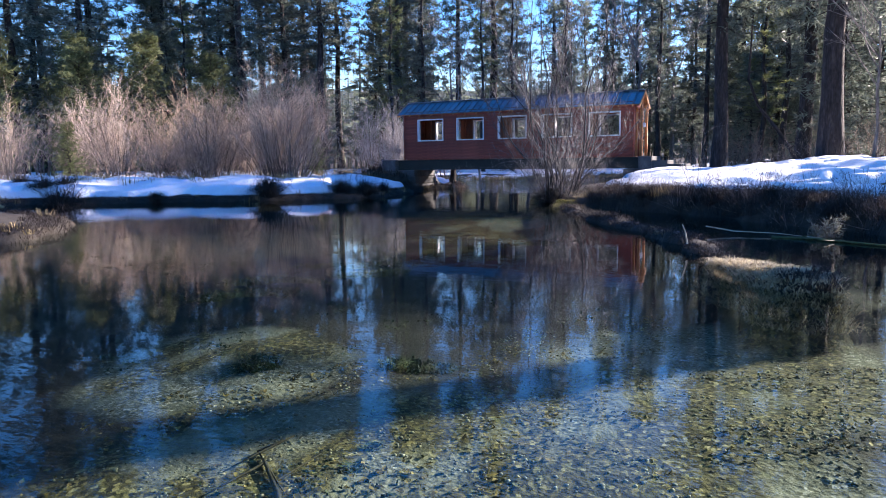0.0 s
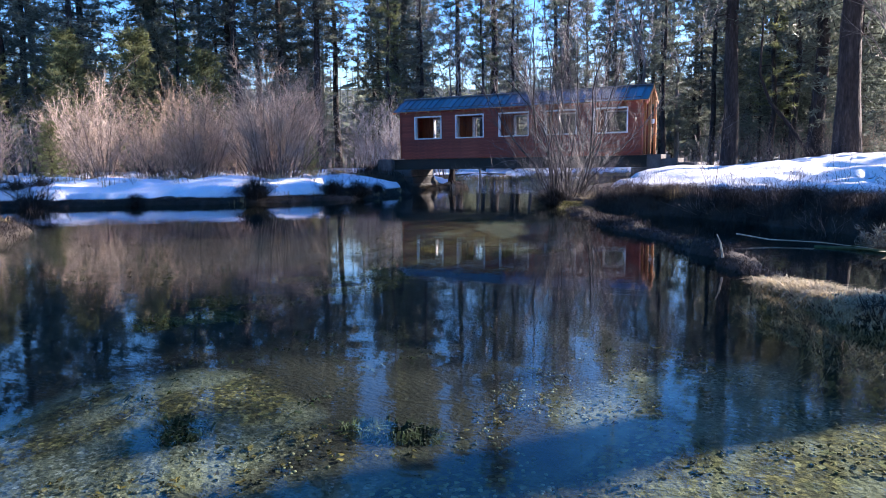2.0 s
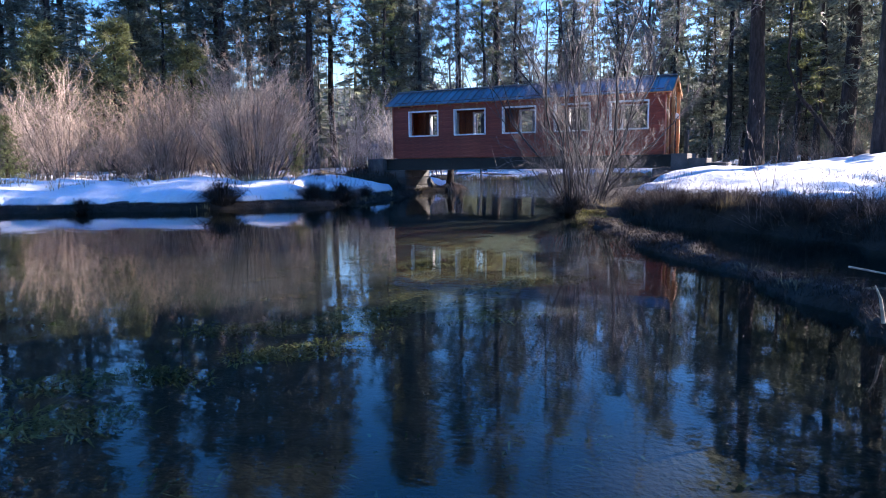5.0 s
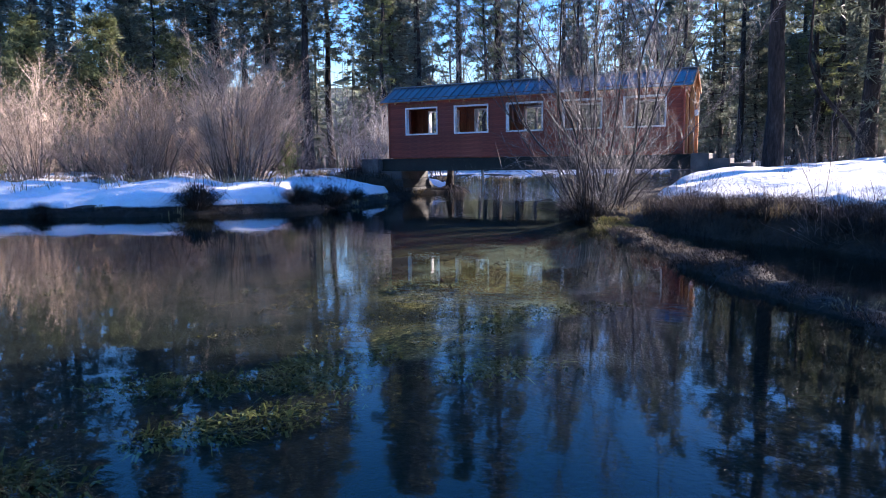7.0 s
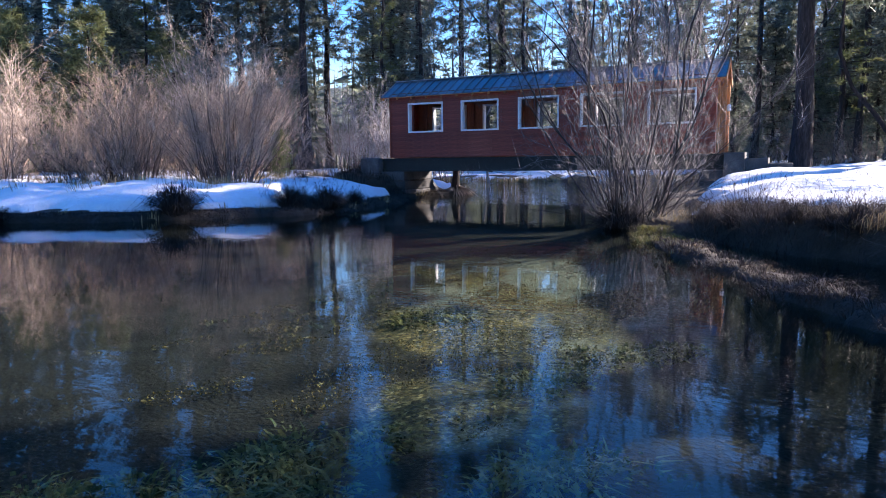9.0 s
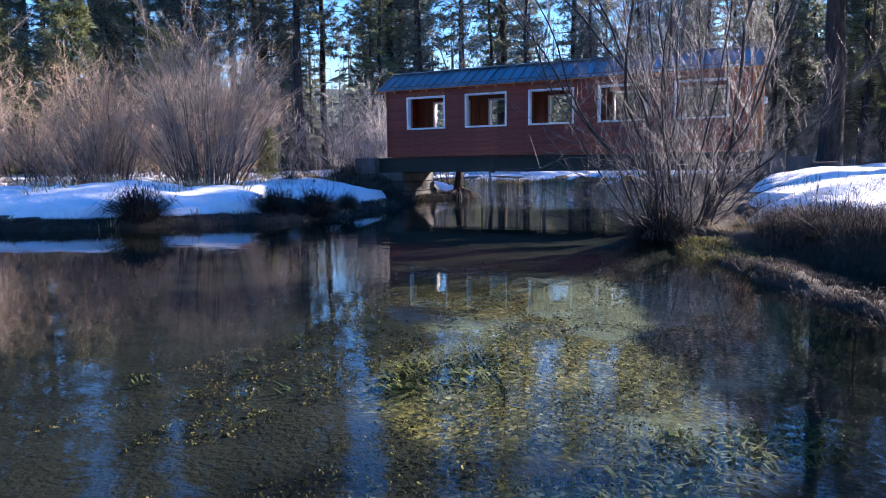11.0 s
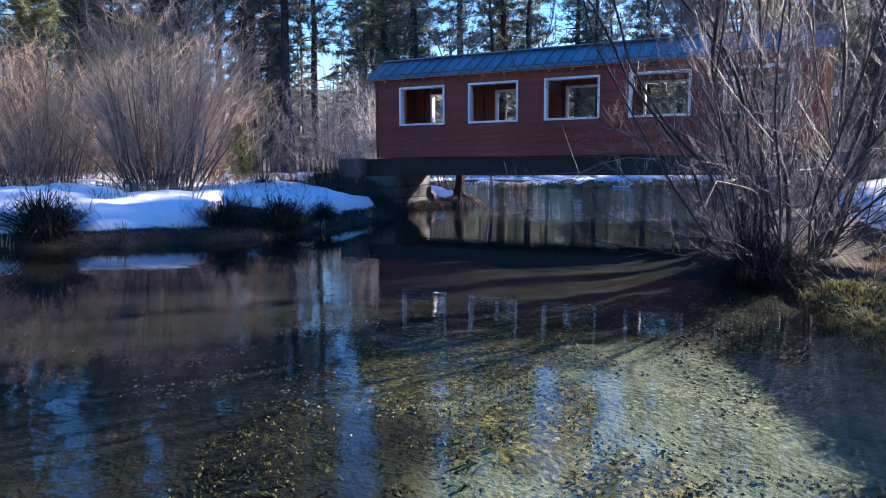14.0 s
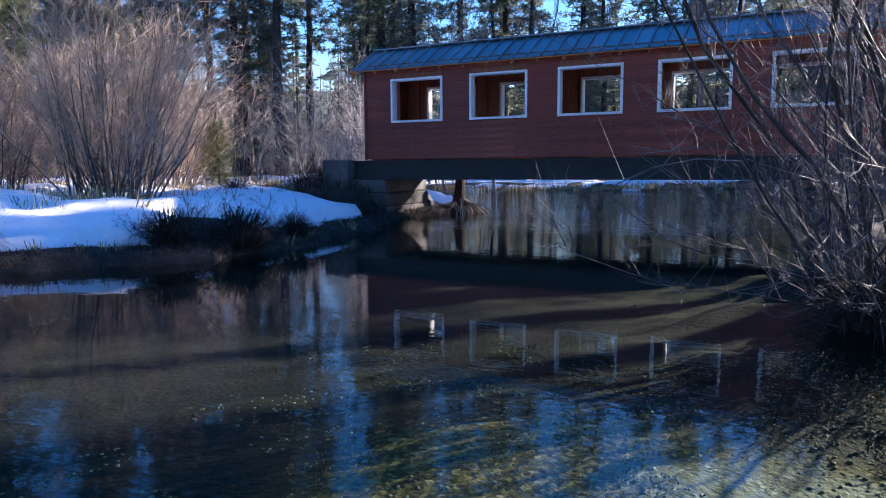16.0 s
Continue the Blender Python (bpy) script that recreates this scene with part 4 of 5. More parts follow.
SHRUB = "leafless many-stemmed tan willow shrub"
for i, (k, x, y, s) in enumerate([
        (0, -3.9, -4.5, 1.25), (1, -5.8, -2.6, 1.25), (2, -12.6, -1.2, 1.45), (2, -13.6, 0.6, 1.35), (2, -11.0, 1.0, 1.4), (0, -9.0, 1.8, 1.25),
        (2, -8.2, -5.4, 1.3), (1, -7.4, -1.6, 1.05), (2, -10.0, -6.0, 1.2), (2, -12.5, -6.5, 1.25), (0, -16, -5, 1.19), (2, -19, -3, 1.38), (1, -18.5, -8.5, 1.12), (0, -23, -6, 1.25), (2, -21, -10, 1.12),
        (1, -8.4, -4.4, 1.0), (3, -5.2, -2.4, 1.2), (4, -4.2, 3.2, 1.25), (4, -2.6, 5.4, 1.2), (4, -1.2, 7.2, 1.1), (3, -8.0, 6.5, 0.9), (1, -12.5, 9.5, 1.2), (2, -16.5, 10, 1.4), (2, -17.5, 0.5, 1.3), (0, -20, 7.5, 1.3), (2, -23, 5, 1.4), (4, -9.0, 13.5, 1.2), (4, -6.0, 7.5, 1.35), (2, -13, 5, 1.38), (0, -17, 6, 1.25), (2, -21, 3, 1.1), (2, -25, 0, 1.38),
        (0, -20, 12, 1.38), (3, -14, 13, 1.2), (4, -11, 16, 1.5), (4, -13.5, 19, 1.6), (4, -9.5, 20, 1.5), (4, -7.5, 12, 1.4), (2, -25, 9, 1.5), (2, -28, 6, 1.2), (2, -31, -2, 1.5), (0, -35, 4, 1.5), (2, -27, -10, 1.38), (2, -9, 35, 1.5), (4, 0, 38, 1.0),
        (2, 15, 20, 0.9), (3, 18.5, 13, 1.2), (2, 22, 8, 0.8), (3, 16, 16.5, 1.3), (3, 20, 19, 1.5), (3, 12, 22, 1.3), (2, 21.5, 13, 0.9), (2, 14, 25, 1.2), (3, 17, 22, 1.4), (2, 19.5, 25, 1.2), (4, 12.5, 17, 1.0), (2, 10, 26, 1.2), (3, 16.5, 12.5, 1.1), (2, 19.5, 15, 0.9), (4, 22, 17, 1.0), (2, 13, 34, 1.4), (3, 20.5, 9.5, 1.0), (0, 17, 34, 1.2), (0, 22, 30, 1.2)]):
    plant("willow_shrub", (FAR_WILLOWS if y > 9 or x < -16 or x > 11 else WILLOWS)[k], ST, SHRUB if k in (0, 1) else "leafless reddish twiggy shrub" if k in (2, 3) else "leafless grey twiggy shrub", "shrub", "shrubs round the pond", x, y, i * 61, s)


DEAD = [willow(1.0, 0.75, 71, 34, 6, MAT_DEADTWIG, 0.03, 0.3, 6, MAT_DEADTWIG, 0.05), willow(0.8, 0.8, 72, 34, 6, MAT_DEADTWIG, 0.03, 0.3, 6, MAT_DEADTWIG, 0.05)]
for i, (x, y, sc) in enumerate([(-0.25, -9.95, 1.15), (1.35, -7.55, 0.95), (1.1, -6.8, 0.85), (1.9, -6.7, 1.2), (-8.2, -12.4, 0.8), (-2.3, -1.0, 1.3), (-1.2, -0.8, 1.1), (-3.9, -15.4, 1.5), (-6.3, -14.0, 1.3), (-9.5, -5.0, 2.6)]):
    plant("dead_bush", DEAD[i % 2], ST, "low round bush of dark dead twigs in the snow", "bush", "dead bushes on the bank", x, y, i * 77, sc)


BRUSH = [willow(0.8, 0.7, 81, 16, 4, MAT_BRUSH, 0.024, 0.3, 4, MAT_BRUSH, 0.05), willow(0.65, 0.8, 82, 14, 4, MAT_BRUSH, 0.026, 0.35, 4, MAT_BRUSH, 0.05)]


def tangle(name, label, meshes, spots):
    """Many small bare shrubs grown into one another."""
    V, F = [], []
    for i, (x, y, sc) in enumerate(spots):
        m = pose(x, y, ground_at(x, y), 0, 0, i * 77) @ Matrix.Scale(sc, 4)
        for me in meshes[i % len(meshes)]:
            b = len(V)
            V += [m @ v.co for v in me.vertices]
            F += [tuple(b + k for k in p.vertices) for p in me.polygons]
    return tagged(new(name, mesh_of(name, V, F, MAT_BRUSH)), label, "brush", kind="stuff")


edge = random.Random(33)
SPOTS = []
for (ax, ay), (bx, by) in (((11.6, -9.3), (12.8, -10.5)), ((12.8, -10.5), (14.6, -11.9)), ((14.6, -11.9), (16.2, -13.0)), ((16.2, -13.0), (17.6, -14.9)), ((17.6, -14.9), (19.6, -17.0))):
    for _ in range(11):
        q = edge.random()
        SPOTS.append((ax + (bx - ax) * q + edge.uniform(-0.2, 0.5), ay + (by - ay) * q + edge.uniform(-0.4, 0.5), edge.uniform(0.6, 1.2)))
tangle("bank_twigs", "tangle of bare purplish twigs on the steep bank", BRUSH, SPOTS)


def tussock(height, n, seed):
    """A round heap of dead blades arching out and down."""
    g = random.Random(seed)
    V, F = [], []
    for _ in range(n):
        a, q = g.random() * 6.283, g.random()
        o = Vector((math.cos(a), math.sin(a), 0))
        w = Vector((-o.y, o.x, g.gauss(0, 0.5))) * (0.005 + 0.006 * g.random())
        h = height * (0.45 + 0.55 * g.random()) * (1 - 0.45 * q)
        r = height * (0.15 + 0.65 * q)
        p0 = o * 0.28 * height * g.random() + Vector((0, 0, -0.1))
        pts = [p0, p0 + o * r * 0.35 + Vector((0, 0, h * 0.7)), p0 + o * r * 0.75 + Vector((g.gauss(0, 0.05), g.gauss(0, 0.05), h)), p0 + o * r * 1.15 + Vector((g.gauss(0, 0.08), g.gauss(0, 0.08), h * (0.95 - 0.6 * q)))]
        b = len(V)
        for k in range(3):
            V += [pts[k] - w * (1 - 0.2 * k), pts[k] + w * (1 - 0.2 * k)]
        V.append(pts[3])
        F += [(b, b + 1, b + 3, b + 2), (b + 2, b + 3, b + 5, b + 4), (b + 4, b + 5, b + 6)]
    HV, HF = [], []
    tube(HV, HF, [Vector((0, 0, -0.3)), Vector((0, 0, 0.05)), Vector((0.02, 0, 0.2)), Vector((0.03, 0.01, 0.26))], [0.32 * height, 0.26 * height, 0.15 * height, 0.04], 11)
    HV = [v * (1 + g.gauss(0, 0.05)) for v in HV]
    return mesh_of("foliage", V, F, MAT_DEADTWIG), mesh_of("hummock", HV, HF, MAT_DARKGRASS, True)


TUSSOCK = [tussock(1.0, 620, 3), tussock(0.8, 520, 4)]
for i, (x, y, sc) in enumerate([(-0.15, -10.05, 0.95), (-0.45, -9.75, 0.7), (1.4, -7.65, 0.7), (2.0, -6.8, 0.95), (2.1, -5.6, 0.5), (-8.2, -12.6, 0.8), (-10.2, -13.0, 0.7), (-2.4, -2.2, 0.8), (10.25, -8.6, 0.8), (10.1, -8.2, 0.7), (12.4, -10.4, 0.3), (13.3, -11.2, 0.35), (14.0, -11.8, 0.4), (14.7, -12.1, 0.32), (15.5, -12.7, 0.42), (16.2, -13.2, 0.4), (16.8, -14.1, 0.4), (17.4, -14.8, 0.42), (18.0, -15.6, 0.45), (15.1, -12.5, 0.36), (13.7, -11.6, 0.34), (-3.7, -15.7, 1.0), (-5.9, -14.4, 1.0), (-3.4, -12.4, 0.6), (-8.0, -13.6, 0.8)]):
    plant("sedge_tussock", TUSSOCK[i % 2], ("foliage", "hummock"), "dark dead sedge tussock hanging over the bank", "sedge", "sedge tussocks on the bank", x, y, i * 77, sc)


def sage():
    """A small pale evergreen bush: woody stems and grey-green sprays."""
    g = random.Random(19)
    V, F, CV, CF = [], [], [], []
    for k in range(16):
        a = k * 2.399
        o = 0.12 + 0.16 * g.random()
        e = Vector((o * math.cos(a), o * math.sin(a), 0.35 + 0.4 * g.random()))
        tube(V, F, [Vector((0, 0, -0.08)), e * 0.5 + Vector((0.02, 0, 0.04)), e], [0.012, 0.008, 0.004], 4)
        for j in range(7):
            needle_tuft(CV, CF, e * (0.35 + 0.65 * j / 6) + Vector((g.gauss(0, 0.04), g.gauss(0, 0.04), 0)), e.normalized(), 0.11, g, 12)
    return mesh_of("wood", V, F, MAT_CANE), mesh_of("leaves", CV, CF, MAT_SAGE)


plant("sage_bush", sage(), ("wood", "leaves"), "small pale grey-green bush at the bank's foot", "bush", "", 17.7, -17.0, 0, 1.0)
SAPLING = willow(2.4, 0.4, 61, 6, 5, MAT_TWIG, 0.012, 0.12, 4)
plant("sapling", SAPLING, ST, "thin bare sapling at the snow's edge", "sapling", "saplings", 14.8, -10.4, 0)
plant("sapling", SAPLING, ST, "thin bare sapling at the snow's edge", "sapling", "saplings", 17.6, -11.6, 130, 0.6)


def alder():
    """The large leafless alder clump leaning over the water beside the bridge."""
    rng = random.Random(5)
    TV, TF = [], []
    clump = thing("alder_clump", "large leafless grey alder clump leaning over the water", "shrub")
    clump.location = (10.4, -8.2, ground_at(10.4, -8.2))

    def limb(p, d, L, r, up, n=7, wander=0.13):
        pts = [p]
        for _ in range(n):
            d = (d + Vector((rng.gauss(0, wander), rng.gauss(0, wander), rng.gauss(up, wander * 0.6)))).normalized()
            pts.append(pts[-1] + d * L / n)
        return pts, [r * (1 - 0.8 * i / n) for i in range(n + 1)]

    def at(pts, t):
        f = min(t * (len(pts) - 1), len(pts) - 1.001)
        i = int(f)
        return pts[i].lerp(pts[i + 1], f - i), (pts[i + 1] - pts[i]).normalized()

    def dress(pts, count, L0, r0, lo=0.22, hi=1.0, fan=0.6):
        """Side twigs in two orders along a limb."""
        for _ in range(count):
            b, d = at(pts, lo + (hi - lo) * rng.random())
            o = Vector((rng.gauss(0, 1), rng.gauss(0, 1), rng.gauss(0.2, 0.6))).normalized()
            L = L0 * (0.4 + 0.8 * rng.random())
            q, rr = limb(b, (d * 0.95 + o * fan).normalized(), L, r0, 0.06, 5, 0.2)
            tube(TV, TF, q, rr, 3)
            for _ in range(7):
                e, d1 = at(q, 0.2 + 0.75 * rng.random())
                d2 = (d1 * 0.8 + Vector((rng.gauss(0, 0.6), rng.gauss(0, 0.6), rng.gauss(0.1, 0.45)))).normalized()
                l2 = L * (0.18 + 0.3 * rng.random())
                tube(TV, TF, [e, e + d2 * l2 * 0.5 + Vector((0, 0, 0.02)), e + d2 * l2 + Vector((0, 0, 0.05))], [r0 * 0.55, r0 * 0.42, r0 * 0.2], 3)

    for s in range(98):
        a = s * 2.399 + rng.gauss(0, 0.3)
        low = s >= 32
        r = (0.45 if low else 0.6) * math.sqrt(rng.random())
        p = Vector((r * math.cos(a), r * math.sin(a), -0.15))
        if low:
            tilt, L, r0, up, wander = 0.45 + 1.1 * rng.random(), 1.6 + 2.8 * rng.random(), 0.0045 + 0.006 * rng.random(), 0.02, 0.2
        else:
            tilt, L, r0, up, wander = 0.03 + 0.37 * rng.random(), 5.4 + 3.2 * rng.random(), 0.013 + 0.024 * rng.random() ** 1.6, 0.03, 0.13
        pts, rr = limb(p, Vector((math.cos(a) * tilt, math.sin(a) * tilt, 1)).normalized(), L, r0, up, 16, wander)
        V, F = [], []
        tube(V, F, pts, rr, 5)
        part("stem", mesh_of("stem", V, F, MAT_ALDER, True), MAT_ALDER, clump)
        if low:
            dress(pts, 11, 0.6, 0.0028, 0.1, 1.0, 0.9)
        else:
            dress(pts, 22, 1.0, 0.004, 0.35)
            dress(pts, 12, 1.0, 0.0034, 0.08, 0.5, 1.1)
            dress(pts, 3, 2.0, 0.006, 0.1, 0.4, 1.0)
    part("brush", mesh_of("brush", TV, TF, MAT_TWIG), MAT_TWIG, clump, "pale fine twigs")


alder()


# ---- grasses, weeds, pebbles, wood ----
def blades(spots, mat, name, label, height=0.35, width=0.012, per=30, radius=0.16, flop=0.6, seed=1, category="grass", below=False):
    """Tufts of bent blades at the given spots, as one mass. spots: x, y, scale."""
    rng = random.Random(seed)
    V, F = [], []
    xs = np.array([s[0] for s in spots])
    zs = ground_height(xs, np.array([s[1] for s in spots]))
    for (x, y, s), z in zip(spots, zs):
        lean = Vector((rng.gauss(0, 0.25), rng.gauss(0, 0.25), 0))
        for _ in range(per):
            a = rng.random() * 6.283
            r = radius * s * math.sqrt(rng.random())
            p = Vector((x + r * math.cos(a), y + r * math.sin(a), z - 0.03))
            h = height * s * (0.4 + 0.8 * rng.random())
            o = Vector((math.cos(a), math.sin(a), 0)) * flop * h * rng.random() + lean * h
            w = Vector((-math.sin(a), math.cos(a), 0)) * width * (0.5 + rng.random())
            b = len(V)
            m = p + o * 0.4 + Vector((0, 0, h * 0.65))
            e = p + o * 1.1 + Vector((0, 0, h * (0.85 - 0.5 * flop * rng.random())))
            V += [p - w, p + w, m + w * 0.7, m - w * 0.7, e]
            F += [(b, b + 1, b + 2, b + 3), (b + 3, b + 2, b + 4)]
    return tagged(new(name, mesh_of(name, V, F, mat)), label, category, kind="stuff")


rng = np.random.RandomState(4)


def scatter(n, x0, x1, y0, y1, test, lo=0.6, hi=1.3):
    X, Y = rng.uniform(x0, x1, n), rng.uniform(y0, y1, n)
    ok = test(X, Y)
    S = rng.uniform(lo, hi, n)
    return [(float(a), float(b), float(c)) for a, b, c in zip(X[ok], Y[ok], S[ok])]


blades(scatter(48000, -9, 10, -24, 5, lambda X, Y: (lambda d: (d > -0.1) & (d < 0.8) & (right_side(X, Y) < 0.5))(shore_dist(X, Y))),
       MAT_DARKGRASS, "bank_sedge", "dark brown sedge hanging over the pond edge", 0.13, 0.004, 12, 0.2, 2.4, 2)
blades(scatter(3500, -9, 10, -24, 5, lambda X, Y: (lambda d: (d > 0.0) & (d < 0.8) & (right_side(X, Y) < 0.5) & (waves(X, Y, 1.6, 41) > 0.3))(shore_dist(X, Y))),
       MAT_STRAW, "bank_straw", "pale dry grass at the pond edge", 0.24, 0.009, 12, 0.14, 0.9, 3)
blades(scatter(22000, 9.5, 26, -26, 0, lambda X, Y: (lambda d: (d > -0.1) & (d < 1.7) & (right_side(X, Y) > 0.5) & (X > 11.8))(shore_dist(X, Y))),
       MAT_DARKGRASS, "bank_brush", "dark tangled brush on the steep bank", 0.3, 0.0026, 26, 0.28, 2.2, 5)
blades(scatter(600, 11.2, 14.5, -13, -6, lambda X, Y: (lambda d: (d > 0.3) & (d < 1.0) & (right_side(X, Y) > 0.5) & (waves(X, Y, 1.1, 42) > 0.1))(shore_dist(X, Y))),
       MAT_STRAW, "bank_dry_grass", "dry straw grass standing at the snow's edge", 0.3, 0.0024, 16, 0.28, 2.2, 6)
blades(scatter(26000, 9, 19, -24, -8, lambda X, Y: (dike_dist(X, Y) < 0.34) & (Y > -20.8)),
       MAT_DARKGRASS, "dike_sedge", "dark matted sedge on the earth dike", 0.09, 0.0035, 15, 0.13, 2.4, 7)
blades(scatter(2600, 9, 19, -24, -8, lambda X, Y: (lambda k: (k < 0.28) & (waves(X, Y, 1.3, 43) > 0.25))(dike_dist(X, Y))),
       MAT_STRAW, "dike_straw", "pale matted dry grass on top of the dike", 0.11, 0.003, 24, 0.16, 2.4, 8)
# the dike's sunlit end, brightened by its straw colour
blades(scatter(2400, 16.0, 17.9, -22.75, -20.7, lambda X, Y: dike_dist(X, Y) < 0.34), MAT_PALE_SUNLIT, "dike_end_straw", "pale matted straw on the dike's end, coloured as sunlit", 0.07, 0.0045, 22, 0.14, 2.6, 19)
blades(scatter(260, 16.6, 18.1, -23.3, -22.3, lambda X, Y: (dike_dist(X, Y) < 0.34) & (X > 17.1)), MAT_DARKGRASS, "dike_end_sedge", "dark tussock grass at the dike's tip", 0.14, 0.005, 30, 0.16, 1.6, 20)
blades(scatter(3200, 9.6, 13, -13, -8.8, lambda X, Y: (dike_dist(X, Y) < 0.34) & (Y > -11.4 + 0.8 * waves(X, Y, 0.7, 46)) & (Y < -9.4)), MAT_MOSSGRASS, "dike_moss_grass", "yellow-green mossy grass on the dike's end", 0.09, 0.005, 18, 0.13, 1.9, 9)
blades(scatter(450, -3.8, 0.8, -1.0, 3.4, lambda X, Y: (shore_dist(X, Y) > 0.1) & ~((Y > -0.1) & (X > -0.5))), MAT_DARKGRASS, "ramp_sedge", "dark dead grass on the earth ramp", 0.34, 0.006, 22, 0.2, 1.1, 14)
blades(scatter(2600, -20, 0, -12, 9, lambda X, Y: (shore_dist(X, Y) > 2.5) & (waves(X, Y, 3, 44) > 0.0)), MAT_STRAW, "meadow_straw", "dry straw grass under the shrubs", 0.55, 0.010, 10, 0.22, 0.6, 11)
blades(scatter(120, 11.5, 20, -12, -4, lambda X, Y: (shore_dist(X, Y) > 1.2) & (shore_dist(X, Y) < 4.5) & (waves(X, Y, 2.2, 45) > 0.1)), MAT_DARKGRASS, "snow_tufts", "dark dead tufts poking through the snow", 0.42, 0.0035, 34, 0.16, 1.3, 16)
blades(scatter(6000, -16, 14, 16, 32, lambda X, Y: (shore_dist(X, Y) > 0) & (shore_dist(X, Y) < 1.2)), MAT_STRAW, "far_bank_grass", "dry grass along the far bank", 0.4, 0.02, 8, 0.2, 0.7, 12)


def pebbles(n, seed, x0, x1, y0, y1, lo, hi, test):
    """Rounded stones lying on the pond bed, as one mass."""
    r = np.random.RandomState(seed)
    X, Y = r.uniform(x0, x1, n), r.uniform(y0, y1, n)
    ok = test(X, Y)
    X, Y = X[ok], Y[ok]
    Z = ground_height(X, Y)
    bm = bmesh.new()
    bmesh.ops.create_icosphere(bm, subdivisions=1, radius=1)
    ico = np.array([v.co[:] for v in bm.verts])
    tri = np.array([[v.index for v in f.verts] for f in bm.faces])
    bm.free()
    m = len(X)
    S = r.uniform(lo, hi, (m, 1, 1)) * r.uniform(0.7, 1.3, (m, 1, 3)) * np.array([1, 1, 0.6])
    P = ico[None] * S * r.uniform(0.88, 1.12, (m, len(ico), 1))
    a = r.uniform(0, 6.283, m)
    c, s = np.cos(a)[:, None], np.sin(a)[:, None]
    P = np.stack([P[..., 0] * c - P[..., 1] * s, P[..., 0] * s + P[..., 1] * c, P[..., 2]], -1)
    P = P + np.stack([X, Y, Z + lo * 0.2], -1)[:, None]
    F = tri[None] + (np.arange(m) * len(ico))[:, None, None]
    return P.reshape(-1, 3).tolist(), F.reshape(-1, 3).tolist()


def under(X, Y):
    return (shore_dist(X, Y) < -0.35) & (dike_dist(X, Y) > 0.95)


V, F = pebbles(6500, 3, 13, 19, -28.5, -22, 0.006, 0.017, lambda X, Y: under(X, Y) & (waves(X, Y, 0.9, 51) > -0.1) & ((np.hypot(X - 15.7, Y + 27.5) < 3.3) | (np.hypot(X - 16.5, Y + 23.4) < 2.1)))
V2, F2 = pebbles(3500, 4, 5.5, 10.6, -13.5, -9, 0.006, 0.018, lambda X, Y: under(X, Y) & (waves(X, Y, 1.0, 52) > 0.0))
k = len(V)
tagged(new("bed_pebbles", mesh_of("bed_pebbles", V + V2, F + [tuple(i + k for i in f) for f in F2], MAT_STONE, True)), "rounded grey-green pebbles on the pond bed", "pebbles", kind="stuff")
blades(scatter(2200, 2, 19, -29, -6, lambda X, Y: under(X, Y) & (waves(X, Y, 2.6, 53) > 0.45), 0.6, 1.6), MAT_WEED, "water_weed", "dark green water weed trailing on the bed", 0.05, 0.012, 30, 0.2, 3.0, 13, "water weed")


def litter(n, x0, x1, y0, y1, test, lo, hi, seed):
    """Curled leaves and flakes lying on the pond bed."""
    r = np.random.RandomState(seed)
    X, Y = r.uniform(x0, x1, n), r.uniform(y0, y1, n)
    ok = test(X, Y)
    X, Y = X[ok], Y[ok]
    m = len(X)
    Z = ground_height(X, Y) + 0.012
    a, S = r.uniform(0, 6.283, m), r.uniform(lo, hi, m)
    out = np.zeros((m, 6, 3))
    for k in range(6):
        ang = a + k * 1.047
        rad = S * np.where(k % 3 == 0, 1.0, 0.55) * r.uniform(0.75, 1.25, m)
        out[:, k, 0], out[:, k, 1] = X + np.cos(ang) * rad, Y + np.sin(ang) * rad
        out[:, k, 2] = Z + r.uniform(-0.004, 0.018, m)
    f = np.arange(m)[:, None] * 6 + np.arange(6)[None]
    return out.reshape(-1, 3).tolist(), f.tolist()


LV, LF = litter(9000, 12.5, 19.5, -29, -21.5, lambda X, Y: under(X, Y) & (waves(X, Y, 0.7, 61) > 0.1) & ((np.hypot(X - 15.7, Y + 27.5) < 3.3) | (np.hypot(X - 16.5, Y + 23.4) < 2.1)), 0.01, 0.035, 8)
LV2, LF2 = litter(26000, 7.0, 11.6, -18.5, -9, lambda X, Y: under(X, Y) & (waves(X, Y, 0.8, 62) + 0.9 - 0.4 * np.minimum(np.hypot(X - 10.2, Y + 12.3), np.hypot(X - 10.4, Y + 15.0)) > 0.0) & (np.hypot(X - 10.2, Y + 12.0) > 1.2 + 0.5 * waves(X, Y, 0.8, 63)), 0.006, 0.017, 9)
k = len(LV)
tagged(new("bed_leaves", mesh_of("bed_leaves", LV + LV2, LF + [tuple(i + k for i in f) for f in LF2], MAT_LEAF)), "ochre and dark dead leaves on the pond bed", "leaves", kind="stuff")


# gaps of sun between trunk shadows, drawn as strips of bright moss
SUN_STREAKS = [((10.2, -19.0), (11.0, -18.3)), ((9.2, -20.0), (10.1, -19.4)), ((10.4, -20.7), (11.1, -19.8)), ((11.9, -18.6), (12.3, -18.1)), ((10.5, -19.4), (10.9, -18.9)), ((9.5, -15.7), (9.9, -14.8)),
          ((11.5, -16.2), (12.5, -15.1)), ((11.5, -17.2), (11.8, -15.7)), ((10.1, -23.5), (10.8, -22.3)), ((9.7, -22.3), (10.4, -21.4))]
WEED = []
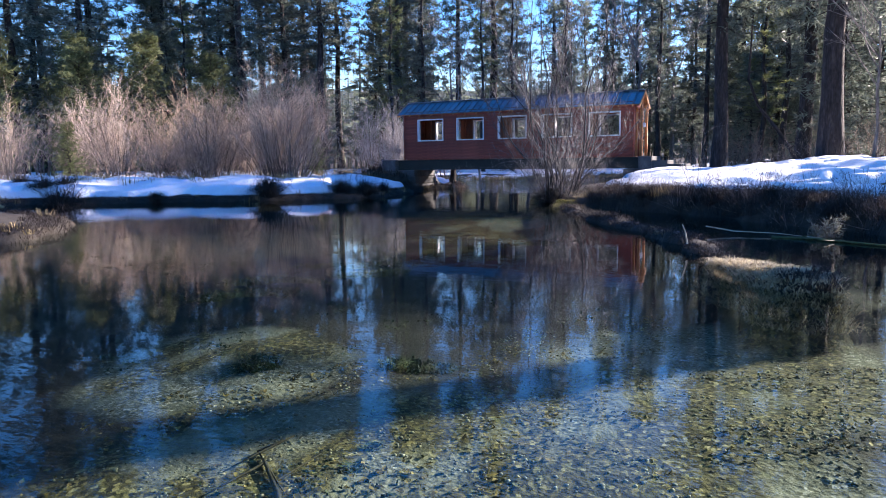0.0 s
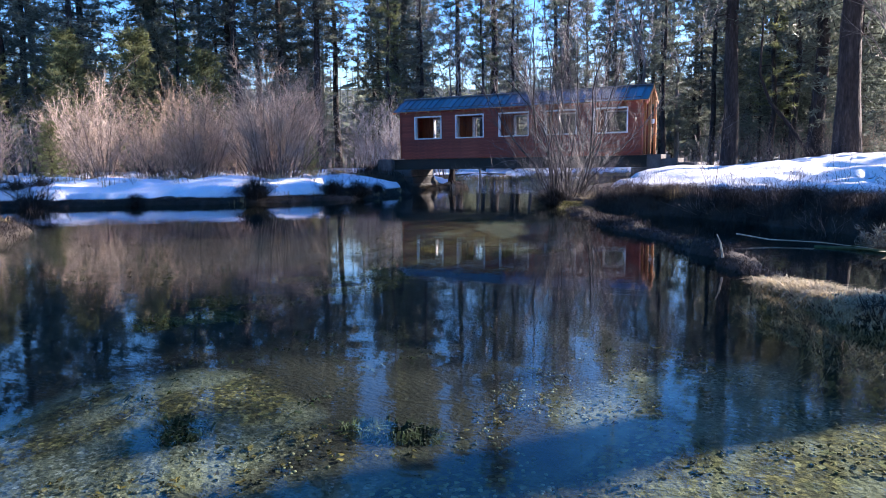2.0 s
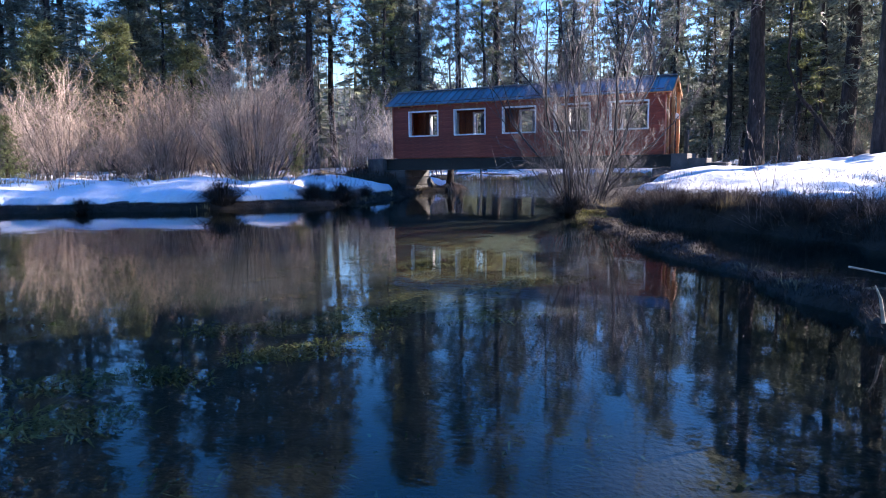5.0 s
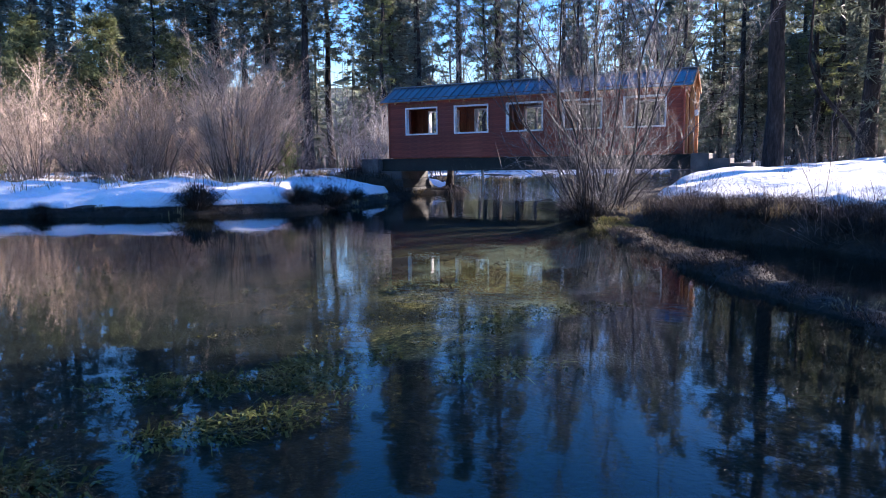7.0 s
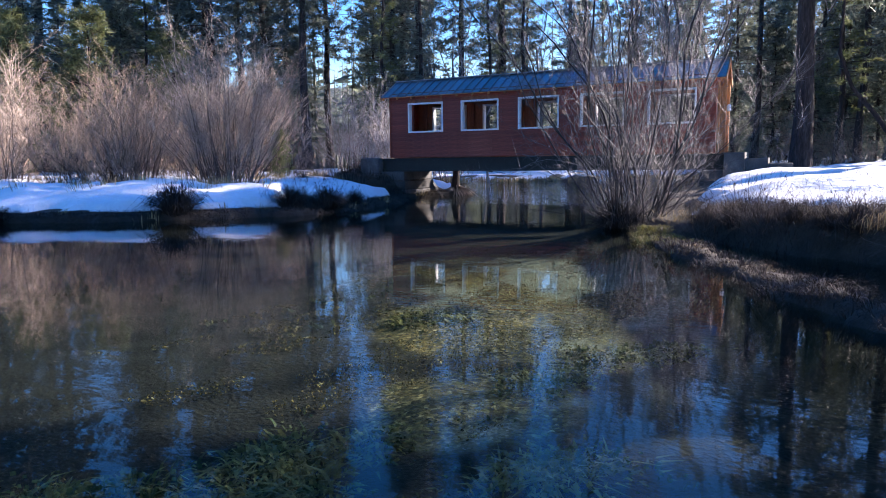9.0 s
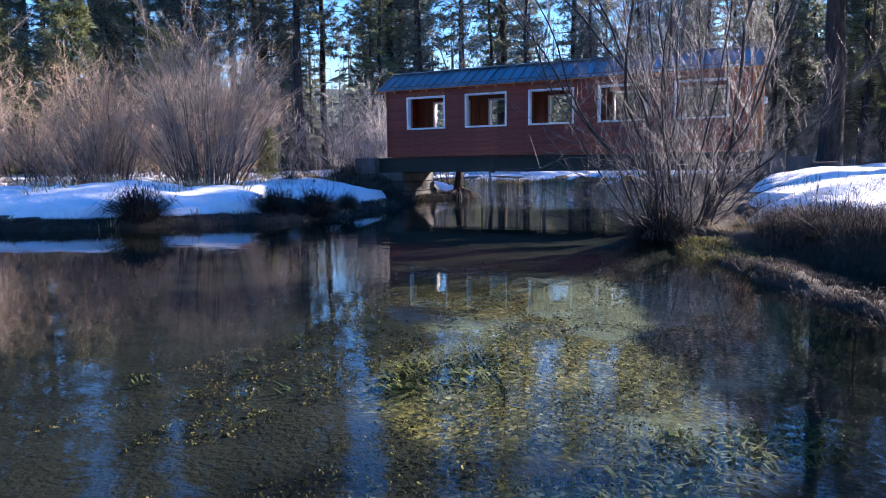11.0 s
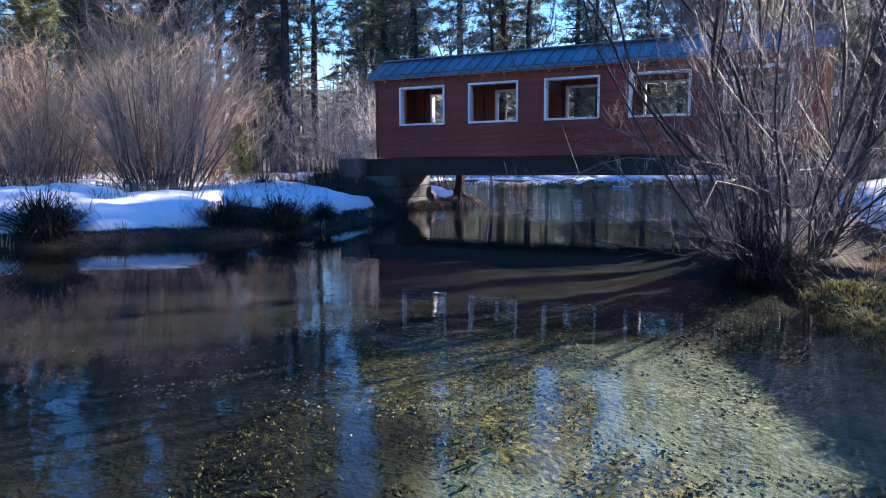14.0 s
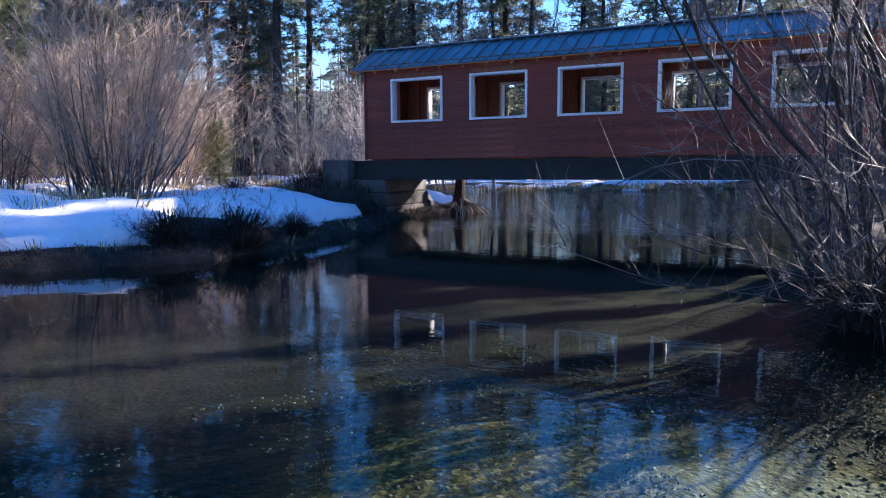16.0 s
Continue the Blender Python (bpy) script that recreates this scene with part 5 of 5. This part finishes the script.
for (ax, ay), (bx, by) in SUN_STREAKS:
    for q in rng.uniform(0, 1, 80):
        WEED.append((float(ax + (bx - ax) * q + rng.normal(0, 0.13)), float(ay + (by - ay) * q + rng.normal(0, 0.08)), float(rng.uniform(0.6, 1.4))))
blades(WEED, MAT_PONDMOSS, "pond_moss", "yellow-green moss mats standing for sunlit streaks on the pond bed", 0.07, 0.016, 22, 0.15, 3.0, 18, "water weed")


def branch(name, label, pts, r, mat, twigs=0, seed=1, rise=0.15):
    g = random.Random(seed)
    V, F = [], []
    P = [Vector(p) for p in pts]
    tube(V, F, P, [r * (1 - 0.7 * i / (len(P) - 1)) for i in range(len(P))], 6)
    for _ in range(twigs):
        f = g.random() * (len(P) - 1.01)
        b = P[int(f)].lerp(P[int(f) + 1], f - int(f))
        d = Vector((g.gauss(0, 1), g.gauss(0, 1), rise)).normalized()
        tube(V, F, [b, b + d * 0.25, b + d * 0.45], [r * 0.4, r * 0.3, r * 0.1], 4)
    return tagged(new(name, mesh_of(name, V, F, mat, True)), label, "branch")


branch("fallen_pole", "pale fallen pole lying across the side channel", [(15.82, -16.94, 0.12), (16.3, -17.08, 0.06), (16.97, -17.13, 0.05), (17.6, -17.5, 0.03)], 0.013, MAT_PALEWOOD)
branch("mossy_log", "half-sunk log with green moss in the side channel", [(16.9, -17.35, 0.0), (17.5, -17.55, 0.02), (18.2, -18.05, 0.02), (18.9, -18.4, 0.01)], 0.032, MAT_WEED, 3, 12)
branch("upright_stub", "short bleached stick standing in the dike", [(15.85, -19.8, 0.12), (15.82, -19.82, 0.3), (15.78, -19.84, 0.4)], 0.016, MAT_PALEWOOD)
branch("sunken_branch", "dark forked branch sunk in the pond", [(x, y, ground_at(x, y) + 0.02) for x, y in ((15.25, -27.75), (14.95, -27.5), (14.6, -27.15), (14.3, -26.9), (14.15, -26.8), (14.2, -26.5))], 0.024, MAT_DEADWOOD, 5, 5, 0.0)
branch("sunken_log", "dark waterlogged stick on the pond bed", [(x, y, ground_at(x, y) + 0.01) for x, y in ((9.7, -14.7), (9.92, -15.0), (10.1, -15.15), (10.3, -15.5))], 0.022, MAT_DEADWOOD, 2, 6, 0.0)


branch("leaning_snag", "dark dead trunk leaning and bending upwards", [(17.7, 12.8, 0.9), (17.3, 12.8, 1.7), (16.5, 12.9, 3.0), (15.5, 13.0, 4.3), (14.95, 13.0, 5.8), (15.0, 13.0, 7.5), (15.05, 13.0, 9.8)], 0.13, MAT_BARK, 5, 8)
blades([(12.96, -25.5, 0.9), (12.85, -25.4, 0.8), (13.05, -25.42, 0.7), (14.15, -24.74, 1.0), (14.35, -24.66, 0.8), (13.95, -24.8, 0.8), (14.75, -26.4, 0.4), (14.8, -26.7, 0.4)] * 3, MAT_WEED, "weed_clumps", "dark rounded weed clumps on the pond bed", 0.14, 0.012, 60, 0.16, 1.0, 15, "water weed")


def stump():
    g = random.Random(9)
    t = thing("tree_stump", "old grey stump with tangled roots at the water's edge", "stump")
    t.location = (1.25, 2.85, 0)
    V, F = [], []
    tube(V, F, [Vector((0, 0, -0.2)), Vector((0, 0, 0.35)), Vector((0.03, 0, 0.7)), Vector((0.05, 0, 1.02))], [0.34, 0.2, 0.15, 0.14], 9)
    part("trunk", mesh_of("trunk", V, F, MAT_BARK, True), MAT_BARK, t)
    V, F = [], []
    for i in range(90):
        a = g.random() * 6.283
        L = 0.4 + 0.55 * g.random()
        d = Vector((math.cos(a), math.sin(a), 0))
        tube(V, F, [d * 0.1 + Vector((0, 0, 0.25 + 0.2 * g.random())), d * L * 0.6 + Vector((0, 0, 0.25 * g.random())), d * L + Vector((g.gauss(0, 0.1), 0, -0.12))], [0.028, 0.02, 0.008], 4)
    part("roots", mesh_of("roots", V, F, MAT_WILLOW), MAT_WILLOW, t, "tangled pale roots")


stump()
